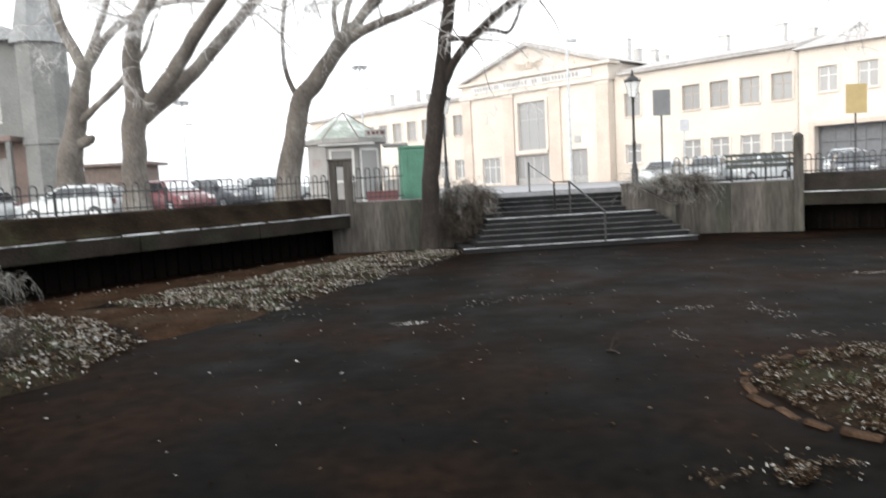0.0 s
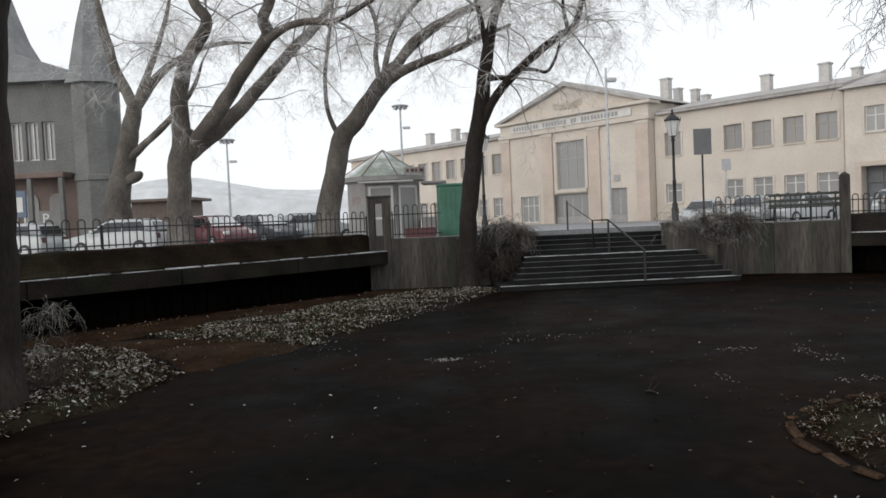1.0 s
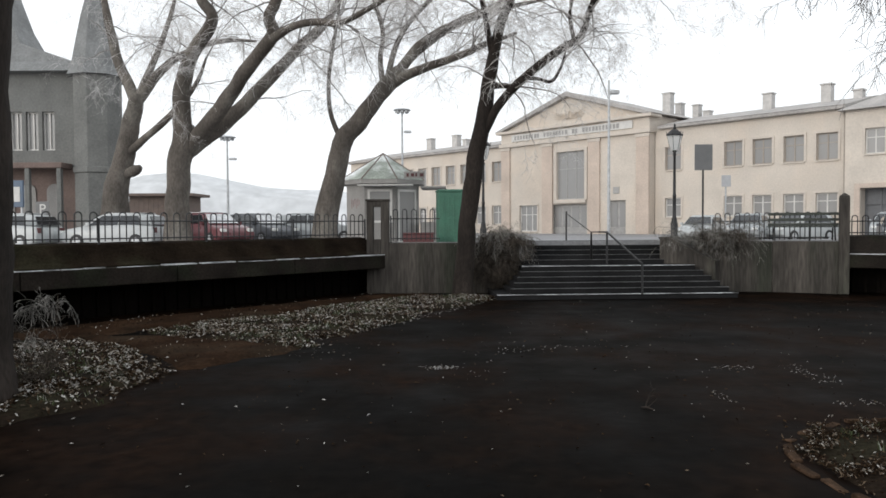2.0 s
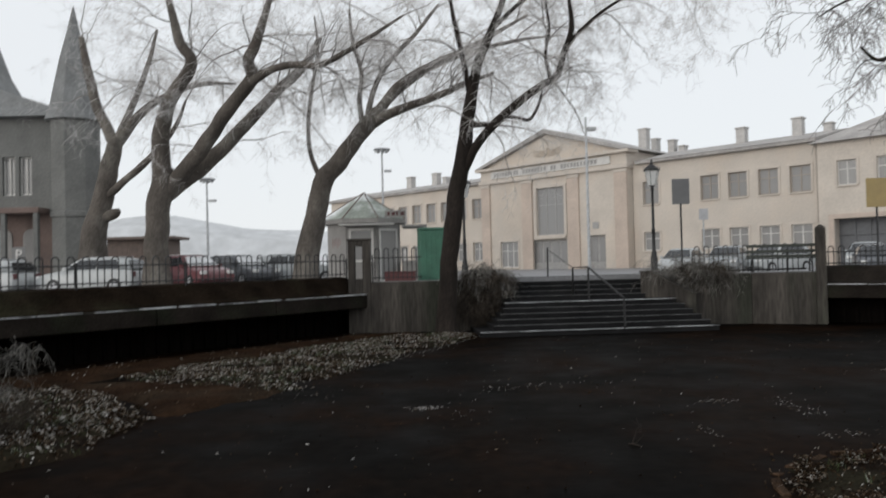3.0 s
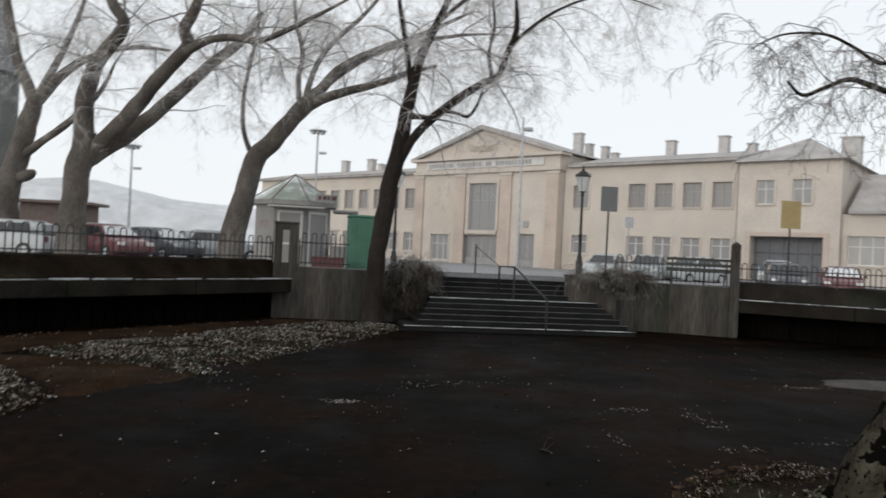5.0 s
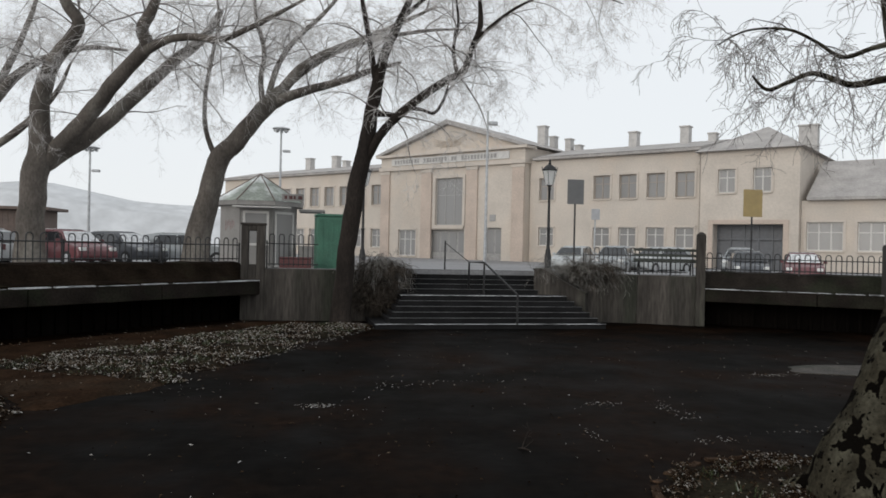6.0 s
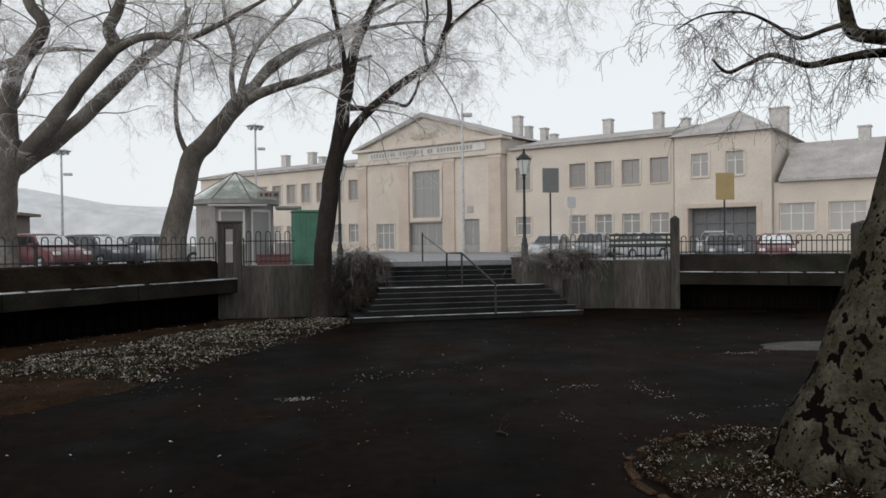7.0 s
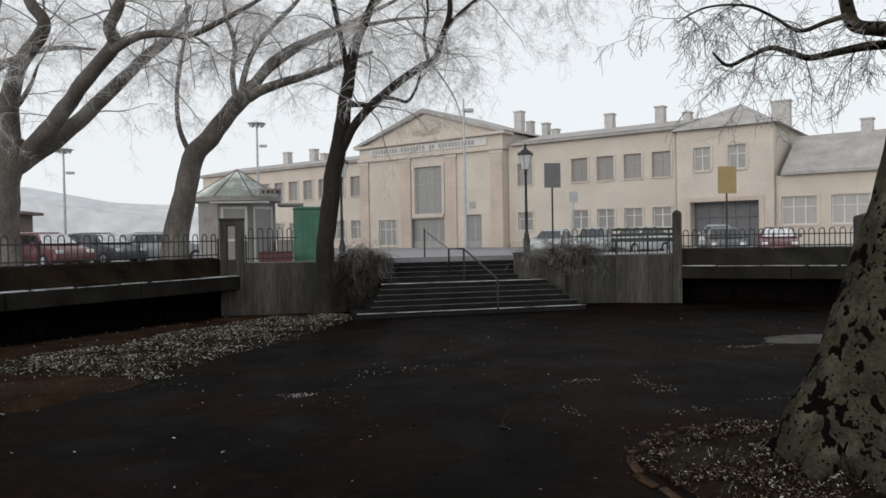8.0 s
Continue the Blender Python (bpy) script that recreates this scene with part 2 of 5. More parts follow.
tagged(bpy.data.objects["ground"], "worn, leaf-stained asphalt of the park path, foreground darkness put into its colour", "ground", kind="structure")

FAR = 1.40                                      # the forecourt sinks a little behind the wall
edge_near = [(-15.0, 10.9), (-3.1, 24.65), (-2.0, 24.05), (2.15, 24.1), (2.35, 24.95), (7.3, 25.3), (8.0, 24.5), (10.3, 24.05), (12.58, 24.06), (21.7, 18.52)]
edge_far = [(-21, 16), (-7.0, 28.5), (-3.5, 29.5), (1.0, 30), (2.6, 30.5), (7.6, 30.5), (9.5, 30), (13, 29), (16, 28), (28, 24)]
plaza_bm = bmesh.new()
near_low = [plaza_bm.verts.new((x, y, 0.3)) for x, y in edge_near]
near_v = [plaza_bm.verts.new((x, y, UP)) for x, y in edge_near]
far_v = [plaza_bm.verts.new((x, y, FAR)) for x, y in edge_far]
out_v = [plaza_bm.verts.new((x, y, FAR)) for x, y in ((390, 24), (390, 390), (-390, 390), (-390, 16))]
for i in range(len(near_v) - 1):
    plaza_bm.faces.new((near_v[i], near_v[i + 1], far_v[i + 1], far_v[i]))
    plaza_bm.faces.new((near_low[i], near_low[i + 1], near_v[i + 1], near_v[i]))
bmesh.ops.triangulate(plaza_bm, faces=[plaza_bm.faces.new(far_v + out_v)])
for run in ((out_v[3], far_v[0], near_v[0]), (near_v[-1], far_v[-1], out_v[0])):
    feet = [plaza_bm.verts.new((v.co.x, v.co.y, -0.05)) for v in run]
    for i in (0, 1):
        plaza_bm.faces.new((feet[i], feet[i + 1], run[i + 1], run[i]))
tagged(part("plaza_ground", plaza_bm, PLAZA), "grey asphalt of the raised station forecourt, lightened in colour for haze", "pavement", kind="structure")


# ---- retaining walls ----
def wall_run(name, p, q, z0, z1, thick, mat, label, coping=0.0):
    """A straight length of wall whose face runs from p to q; its back lies to the left."""
    w = thing(name, along(p, q), label, "wall", kind="structure")
    n = length(p, q)
    part("wall_face", box_bm(0, n, 0, thick, z0, z1, bevel=0.02), mat, w)
    if coping:
        part("coping", box_bm(-0.03, n + 0.03, -0.05, thick + 0.02, z1, z1 + coping, bevel=0.02), mat, w)
    return w


def recessed_wall(name, p, q, flip, label, bank_mat=None):
    """A bed's concrete beam over a deep recess with its shade painted in, with a back wall of upright ribs and a bank
    of earth above.
    """
    w = thing(name, along(p, q), label, "wall", kind="structure")
    n = length(p, q)
    s = flip
    lo, hi = sorted((0, s * 0.45))
    k = 0
    x = 0.0
    while x < n:
        end = min(n, x + 3.6)
        part("beam", box_bm(x + 0.008, end - 0.008, lo, hi, 0.82, 1.24, bevel=0.025), BEAM_CONCRETE, w)
        x = end
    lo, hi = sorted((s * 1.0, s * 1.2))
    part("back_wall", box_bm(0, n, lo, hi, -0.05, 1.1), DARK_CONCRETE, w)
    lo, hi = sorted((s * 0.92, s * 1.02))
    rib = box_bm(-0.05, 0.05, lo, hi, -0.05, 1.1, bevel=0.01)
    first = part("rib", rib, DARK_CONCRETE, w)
    for i in range(1, int(n / 0.35)):
        r = first.copy()
        r.matrix_basis = pose(i * 0.35, 0, 0)
        scene.collection.objects.link(r)
        r.parent = w
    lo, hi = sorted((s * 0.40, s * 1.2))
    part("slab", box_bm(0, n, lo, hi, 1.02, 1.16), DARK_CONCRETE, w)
    bank = bmesh.new()
    rows = 60
    prev = None
    for i in range(rows + 1):
        u = n * i / rows
        ring = []
        for d, z in ((0.42, 1.14), (0.42, 1.27), (0.6, 1.36), (0.8, 1.60), (0.98, 1.78), (1.25, 1.82), (1.25, 1.14)):
            j = 0.03 * noise.noise((u * 1.7, d * 4, s)) if z > 1.2 else 0
            ring.append(bank.verts.new((u, s * d, z + j)))
        if prev:
            for a in range(len(ring)):
                b = (a + 1) % len(ring)
                bank.faces.new((prev[a], prev[b], ring[b], ring[a]))
        else:
            bank.faces.new(ring)
        prev = ring
    bank.faces.new(prev[::-1])
    part("earth_bank", bank, bank_mat or SOIL, w)
    frost = bmesh.new()
    rnd = random.Random(5 + int(n))
    x = 0.0
    while x < n - 0.5:
        run = rnd.uniform(0.25, 1.4)
        box(frost, x, min(n, x + run), *sorted((s * 0.01, s * rnd.uniform(0.06, 0.2))), 1.238, 1.238 + rnd.uniform(0.012, 0.03))
        x += run + rnd.choice((0.0, 0.05, 0.12, 0.3))
    part("frost_rim", frost, EDGE_FROST, w, "hoarfrost along the beam's edge")
    return w


recessed_wall("wall_west", L0, L1, -1, "concrete planter beam over a deep dark recess, frost on its edge")
recessed_wall("wall_east", R0, R1, 1, "concrete planter beam over a dark recess beside the path", BEAM_CONCRETE)
wall_run("wall_north_left", L0, M0, -0.1, UP - 0.02, 0.35, CONCRETE, "streaked concrete retaining wall beside the stairs", 0.0)
wall_run("wall_north_right", M1, (10.2, 23.75), -0.1, UP - 0.02, 0.35, CONCRETE, "streaked concrete retaining wall beside the stairs")
wall_run("wall_north_corner", (10.2, 23.75), R0, -0.1, UP - 0.02, 0.35, CONCRETE, "streaked concrete retaining wall below the bench")

# ---- stairs ----
stairs = thing("stairs", pose(1.25, 21.45, 0, 0, 0, STAIR_TURN), "worn stone stairs in two flights with frosted nosings", "stairs", kind="structure")
RISE, TREAD, LANDING = 0.15, 0.30, 0.88
depth = 0.0
for i in range(11):
    f = i / 10
    left = (0.0, 0.45, 0.6, 0.75, 0.88, 0.98, 1.02, 1.05, 1.08, 1.11, 1.14)[i]
    right = 7.2 - 0.14 * i if i < 6 else 6.5 - 0.1 * (i - 5)
    run = LANDING if i == 5 else TREAD
    back = 3.8
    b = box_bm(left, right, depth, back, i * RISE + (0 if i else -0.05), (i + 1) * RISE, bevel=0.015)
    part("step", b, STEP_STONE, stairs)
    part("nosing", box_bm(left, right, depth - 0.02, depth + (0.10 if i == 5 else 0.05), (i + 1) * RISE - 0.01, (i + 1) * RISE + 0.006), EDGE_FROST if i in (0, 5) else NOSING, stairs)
    depth += run


# ---- trees ----
def grow(rnd, start, way, span, radius, level, out, droop, top):
    """One wandering branch and, from it, its finer ones."""
    n = 7 if level < 2 else 5
    p, d, line = start.copy(), way.normalized(), []
    for k in range(n + 1):
        line.append((p.copy(), max(0.0028, radius * (1 - 0.75 * k / n))))
        d = (d + Vector((rnd.gauss(0, 0.20), rnd.gauss(0, 0.20), rnd.gauss(0, 0.16) - droop * (0.4 + k / n)))).normalized()
        p = p + d * (span / n)
    out[min(level, 1)].append(line)
    if level >= top:
        return
    for i in range({0: 7, 1: 6, 2: 5}[level]):
        k = rnd.randint(1, n)
        at = line[k][0]
        aim = (line[k][0] - line[k - 1][0]).normalized()
        turn = Vector((rnd.gauss(0, 1), rnd.gauss(0, 1), rnd.gauss(0, 0.7))).normalized()
        grow(rnd, at, aim * 0.7 + turn * 0.8, span * rnd.uniform(0.35, 0.62), line[k][1] * 0.6, level + 1, out, droop, top)


def tree(label, limbs, bark, twig_mat, seed, sprays, spray_len, droop=0.10, top=3, skip=1, rough=0.05, foot=None, twig_r=0.03, low=5.2, category="tree", slim=1.0, hang=0, hang_from=5):
    """A trunk with limbs along soft curves, and sprays of fine twigs on the limbs."""
    rnd = random.Random(seed)
    x, y = limbs[0][0][:2]
    t = thing("tree", pose(x, y, foot if foot is not None else limbs[0][0][2]), label, category)
    inv = t.matrix_world.inverted()
    lines = [smooth_line(l, 5) for l in limbs]
    for i, line in enumerate(lines):
        for k, (p, r) in enumerate(line):
            w = noise.noise_vector(p * 1.3 + Vector((seed, 0, 0))) * r * rough * 4
            line[k] = (inv @ (p + w), r * slim * (1 + rough * 1.5 * noise.noise(p * 2.5)))
        verts, faces = tubes([line], 14 if i == 0 else 10)
        raw("trunk" if i == 0 else "limb", verts, faces, bark, t, smooth=True)
    twigs = ([], [])
    for line in lines[skip:]:
        for _ in range(sprays):
            k = rnd.randint(max(1, len(line) // 4), len(line) - 1)
            p, r = line[k]
            high = (t.matrix_world @ p).z
            if high < low - 2.5 or (high < low and rnd.random() < 0.75):
                continue
            aim = (line[k][0] - line[k - 1][0]).normalized()
            side = Vector((rnd.gauss(0, 1), rnd.gauss(0, 1), rnd.gauss(0.25, 0.8))).normalized()
            grow(rnd, p, aim * 0.5 + side, rnd.uniform(0.6, 1.0) * spray_len, min(twig_r, r * 0.5), 0, twigs, droop, top)
    for _ in range(hang):                       # long whips that hang from the boughs
        line = rnd.choice(lines[hang_from:])
        k = rnd.randint(len(line) // 4, len(line) - 1)
        grow(rnd, line[k][0], Vector((rnd.gauss(-0.35, 0.5), rnd.gauss(0, 0.4), -rnd.uniform(0.3, 0.9))), rnd.uniform(0.35, 1.05), rnd.uniform(0.006, 0.011), 1, twigs, 0.10, 3)
    verts, faces = tubes(twigs[0], 4)
    tagged(raw("branchwork", verts, faces, twig_mat[0], t, smooth=True), kind="stuff")
    verts, faces = tubes(twigs[1], 3)
    tagged(raw("crown", verts, faces, twig_mat[1], t), "fine bare twigs with hoarfrost", kind="stuff")
    return t


tree("old grey-barked tree with a forked trunk and frosted twigs", [
    [(-9.79, 26.0, 1.50, 0.60), (-9.80, 26.0, 2.81, 0.494), (-9.74, 26.0, 4.0, 0.452), (-9.56, 26.0, 5.09, 0.473), (-9.47, 26.0, 5.8, 0.40)],
    [(-9.50, 26.0, 5.4, 0.40), (-9.47, 25.75, 6.63, 0.346), (-9.22, 25.5, 7.65, 0.303), (-8.65, 25.25, 8.51, 0.27), (-8.09, 25.0, 9.24, 0.237), (-8.45, 24.75, 9.92, 0.196), (-8.68, 24.5, 11.2, 0.12)],
    [(-9.45, 26.0, 4.9, 0.34), (-8.10, 25.64, 6.28, 0.304), (-7.25, 25.29, 7.25, 0.28), (-6.41, 24.93, 8.17, 0.256), (-5.94, 24.57, 8.59, 0.253), (-5.99, 24.21, 9.04, 0.211), (-5.60, 23.86, 9.62, 0.179), (-5.1, 23.5, 10.8, 0.10)],
    [(-5.95, 24.5, 8.4, 0.18), (-5.16, 23.8, 8.6, 0.14), (-4.31, 23.5, 8.66, 0.13), (-3.48, 23.2, 8.56, 0.11), (-2.31, 23.0, 9.09, 0.091), (-0.81, 22.8, 9.94, 0.04)],
    [(-9.5, 26.0, 4.8, 0.36), (-8.20, 26.6, 6.02, 0.316), (-7.23, 27.2, 7.14, 0.269), (-6.10, 27.8, 8.6, 0.231), (-4.92, 28.4, 9.91, 0.191), (-4.35, 29.0, 11.2, 0.12)],
], BARK_GREY, (TWIG_DARK, TWIG_FROST), 11, 11, 3.0, foot=UP, slim=0.88, low=7.0)

tree("leaning grey-barked tree beside the kiosk with frosted twigs", [
    [(-5.05, 28.0, 1.5, 0.60), (-4.58, 28.0, 3.74, 0.487), (-4.25, 28.0, 5.28, 0.443), (-3.54, 28.0, 6.1, 0.399), (-2.98, 28.0, 6.93, 0.365), (-2.41, 28.0, 7.62, 0.366), (-1.99, 28.0, 8.04, 0.30)],
    [(-2.3, 28.0, 7.6, 0.26), (-0.95, 27.5, 8.08, 0.185), (0.27, 27.0, 8.37, 0.149), (1.18, 26.5, 8.64, 0.126), (2.23, 26.0, 8.9, 0.06)],
    [(-2.40, 28.0, 7.5, 0.27), (-1.34, 28.2, 8.94, 0.212), (-0.12, 28.4, 9.8, 0.168), (1.17, 28.6, 10.43, 0.136), (2.50, 28.8, 11.14, 0.103), (3.87, 29.0, 11.96, 0.05)],
    [(-2.65, 28.0, 7.5, 0.14), (-2.77, 28.25, 8.54, 0.112), (-2.69, 28.5, 9.65, 0.101), (-3.02, 28.75, 10.86, 0.091), (-3.18, 29.0, 12.3, 0.05)],
    [(-2.50, 28.0, 7.6, 0.15), (-2.22, 28.5, 9.03, 0.124), (-1.60, 29.0, 10.24, 0.115), (-0.53, 29.5, 11.51, 0.093), (0.37, 30.0, 12.8, 0.05)],
    [(-1.75, 28.2, 8.4, 0.15), (-0.55, 28.8, 9.53, 0.137), (0.97, 29.3, 10.4, 0.116), (3.49, 29.8, 11.18, 0.082), (5.44, 30.3, 11.5, 0.03)],
    [(-4.2, 28.0, 5.3, 0.13), (-4.62, 27.8, 6.47, 0.099), (-4.63, 27.6, 7.75, 0.087), (-4.38, 27.4, 9.12, 0.076), (-4.17, 27.2, 10.26, 0.065), (-4.24, 27.0, 11.4, 0.03)],
], BARK_GREY, (TWIG_DARK, TWIG_FROST), 23, 11, 2.8, foot=UP, slim=0.86, low=7.4)

tree("slender dark-barked tree in front of the retaining wall", [
    [(0.27, 22.8, -0.10, 0.50), (0.33, 22.8, 0.5, 0.38), (0.42, 22.8, 2.25, 0.34), (0.65, 22.8, 3.96, 0.34), (0.86, 22.8, 5.17, 0.315), (1.01, 22.8, 6.03, 0.285), (1.16, 22.8, 7.07, 0.245), (1.42, 22.8, 8.2, 0.19), (1.84, 22.8, 9.25, 0.153), (2.4, 22.8, 10.6, 0.10)],
    [(1.18, 22.8, 7.5, 0.13), (0.97, 22.47, 8.53, 0.098), (0.76, 22.13, 9.35, 0.088), (0.60, 21.8, 10.2, 0.05)],
    [(0.82, 22.8, 4.8, 0.20), (1.30, 22.61, 5.73, 0.17), (1.81, 22.43, 6.32, 0.169), (2.49, 22.24, 6.9, 0.158), (3.25, 22.05, 7.43, 0.148), (3.77, 21.86, 7.74, 0.13), (3.98, 21.68, 8.4, 0.111), (4.16, 21.49, 9.02, 0.102), (4.07, 21.3, 9.8, 0.06)],
    [(1.00, 22.75, 6.40, 0.11), (1.40, 22.65, 6.45, 0.108), (1.85, 22.45, 6.36, 0.10)],
    [(2.15, 22.35, 6.62, 0.09), (2.55, 22.2, 6.55, 0.065), (2.93, 22.13, 6.46, 0.061), (3.19, 21.97, 6.85, 0.052), (3.31, 21.8, 7.3, 0.03)],
    [(3.58, 21.95, 7.60, 0.09), (3.46, 22.0, 8.39, 0.061), (3.58, 22.0, 9.16, 0.052), (3.49, 22.0, 10.0, 0.03)],
    [(4.05, 21.6, 8.6, 0.07), (5.0, 21.3, 9.4, 0.055), (6.1, 21.0, 9.9, 0.04), (7.2, 20.9, 10.0, 0.03), (8.3, 20.8, 9.7, 0.015)],
    [(1.9, 22.8, 9.4, 0.09), (3.2, 23.2, 10.6, 0.07), (5.2, 23.6, 11.4, 0.05), (7.6, 24.0, 11.6, 0.025)],
], BARK_DARK, (TWIG_DARK, TWIG_FROST), 37, 10, 2.5, droop=0.14, foot=0.0, low=6.8, slim=0.80)

tree("large pale tree in front of the dark house", [
    [(-15.47, 33.0, 1.5, 0.80), (-15.13, 33.0, 4.0, 0.60), (-14.68, 33.0, 5.89, 0.496), (-14.30, 33.0, 7.4, 0.418), (-14.13, 33.0, 8.15, 0.32)],
    [(-14.25, 33.0, 7.7, 0.32), (-13.36, 33.25, 9.02, 0.237), (-12.34, 33.5, 9.93, 0.185), (-10.75, 33.75, 10.64, 0.133), (-9.01, 34.0, 10.7, 0.06)],
    [(-14.2, 33.0, 7.8, 0.30), (-15.07, 33.33, 9.55, 0.264), (-15.65, 33.67, 11.34, 0.24), (-16.1, 34.0, 13.0, 0.15)],
    [(-14.13, 33.0, 8.0, 0.22), (-13.38, 33.33, 9.97, 0.158), (-12.89, 33.67, 11.7, 0.12), (-12.6, 34.0, 13.3, 0.06)],
    [(-14.8, 33.0, 5.4, 0.24), (-13.53, 32.5, 6.2, 0.18), (-12.32, 32.0, 6.99, 0.165), (-11.02, 31.5, 8.22, 0.112), (-10.35, 31.0, 9.3, 0.05)],
    [(-14.9, 33.0, 4.5, 0.25), (-14.2, 32.8, 4.75, 0.27), (-13.95, 32.75, 4.9, 0.12)],
], BARK_GREY, (TWIG_DARK, TWIG_FROST), 51, 8, 3.2, foot=UP, slim=0.86, low=9.0)

# the plane tree near the path, whose boughs hang into the view
tree("leaning plane tree with pale bark and dark flakes, roots flared", [
    [(5.20, 6.6, -0.15, 0.66), (5.24, 6.6, 0.1, 0.59), (5.33, 6.6, 0.4, 0.54), (5.55, 6.6, 0.9, 0.51), (5.92, 6.65, 1.7, 0.50), (6.42, 6.8, 2.8, 0.48), (7.1, 7.3, 4.0, 0.44), (8.0, 8.1, 5.2, 0.36), (8.8, 8.8, 6.6, 0.28)],
    [(5.12, 6.5, 0.48, 0.22), (4.84, 6.3, 0.20, 0.18), (4.52, 6.1, 0.04, 0.12), (4.2, 5.95, -0.06, 0.06)],
    [(5.15, 6.7, 0.42, 0.20), (4.84, 6.85, 0.16, 0.15), (4.56, 7.0, 0.02, 0.09), (4.35, 7.1, -0.06, 0.05)],
    [(5.2, 6.3, 0.45, 0.26), (5.05, 5.95, 0.20, 0.20), (4.95, 5.6, 0.04, 0.13), (4.85, 5.3, -0.06, 0.06)],
    [(5.4, 6.4, 0.45, 0.26), (5.6, 5.95, 0.18, 0.18), (5.75, 5.6, -0.06, 0.08)],
    [(7.9, 8.0, 4.75, 0.20), (7.8, 8.4, 4.9, 0.13), (7.44, 8.5, 4.96, 0.101), (7.0, 8.5, 5.0, 0.087), (6.88, 8.5, 5.25, 0.081), (6.81, 8.5, 5.61, 0.067), (6.6, 8.4, 6.2, 0.04)],
    [(7.95, 8.05, 4.6, 0.14), (7.7, 8.3, 4.72, 0.075), (7.07, 8.3, 4.69, 0.058), (6.60, 8.3, 4.60, 0.046), (6.19, 8.3, 4.51, 0.040), (5.92, 8.3, 4.57, 0.036), (5.65, 8.3, 4.62, 0.032), (5.35, 8.3, 4.50, 0.026), (5.07, 8.3, 4.39, 0.022), (4.87, 8.3, 4.55, 0.012)],
    [(6.98, 8.5, 5.15, 0.045), (6.49, 8.37, 4.99, 0.03), (6.0, 8.23, 4.82, 0.026), (5.56, 8.1, 4.94, 0.019), (5.11, 7.97, 5.02, 0.016), (4.52, 7.83, 4.93, 0.012), (4.1, 7.7, 4.71, 0.007)],
], BARK_SPOTTED, (BARK_DARK, TWIG_DARK), 77, 7, 1.0, droop=0.25, top=2, foot=0.0, rough=0.03, twig_r=0.0075, low=4.0, hang=24)

# the dark trunk at the path's other side
tree("dark rough-barked tree trunk beside a frosted shrub", [
    [(-6.2, 9.0, -0.15, 0.75), (-6.14, 9.0, 0.3, 0.61), (-6.1, 9.0, 1.2, 0.56), (-6.02, 9.0, 3.0, 0.53), (-5.86, 9.0, 5.5, 0.48), (-5.8, 9.1, 8.0, 0.40)],
    [(-5.85, 9.0, 6.5, 0.25), (-6.6, 9.6, 8.2, 0.15), (-7.4, 10.2, 9.8, 0.07)],
], BARK_DARK, (BARK_DARK, TWIG_DARK), 91, 5, 1.6, foot=0.0, low=6.0)


# ---- station building ----
# relief a little darker than the wall plaster
EMBLEM = material("darker_relief_plaster", (0.50, 0.43, 0.36), 0.9, spread=0.1, bump=0)
FACE = Matrix(((0.6816, 0.7317, 0, 22.89), (-0.7317, 0.6816, 0, 52.23), (0, 0, 1, 0), (0, 0, 0, 1)))
BASE = 1.3
station = thing("station_building", FACE @ Matrix.Translation((0, 0, BASE)), "two-storey cream-plastered station with a pedimented centre and ochre pilasters", "building")
DOWN = Matrix.Translation((0, 0, -BASE))


def spart(name, bm, mat, parent=None, label=""):
    """A part of the station, given in heights above the park."""
    if parent is None or parent is station:
        bmesh.ops.transform(bm, matrix=DOWN, verts=bm.verts)
        return part(name, bm, mat, station, label)
    bmesh.ops.transform(bm, matrix=DOWN, verts=bm.verts)
    return part(name, bm, mat, parent, label)


def pierced(s0, s1, z0, z1, y0, y1, holes):
    """A wall in the plane of s and z, with openings cut right through."""
    bm = bmesh.new()
    ss = sorted({s0, s1, *[v for h in holes for v in h[:2] if s0 < v < s1]})
    zs = sorted({z0, z1, *[v for h in holes for v in h[2:] if z0 < v < z1]})
    for a, b in zip(ss, ss[1:]):
        for c, d in zip(zs, zs[1:]):
            u, v = (a + b) / 2, (c + d) / 2
            if not any(h[0] < u < h[1] and h[2] < v < h[3] for h in holes):
                box(bm, a, b, y0, y1, c, d)
    bmesh.ops.remove_doubles(bm, verts=bm.verts, dist=1e-5)
    seen = {}
    for f in bm.faces:                          # drop the joints inside the wall
        seen.setdefault(tuple(round(k, 4) for k in f.calc_center_median()), []).append(f)
    bmesh.ops.delete(bm, geom=[f for fs in seen.values() if len(fs) > 1 for f in fs], context="FACES_ONLY")
    return bm


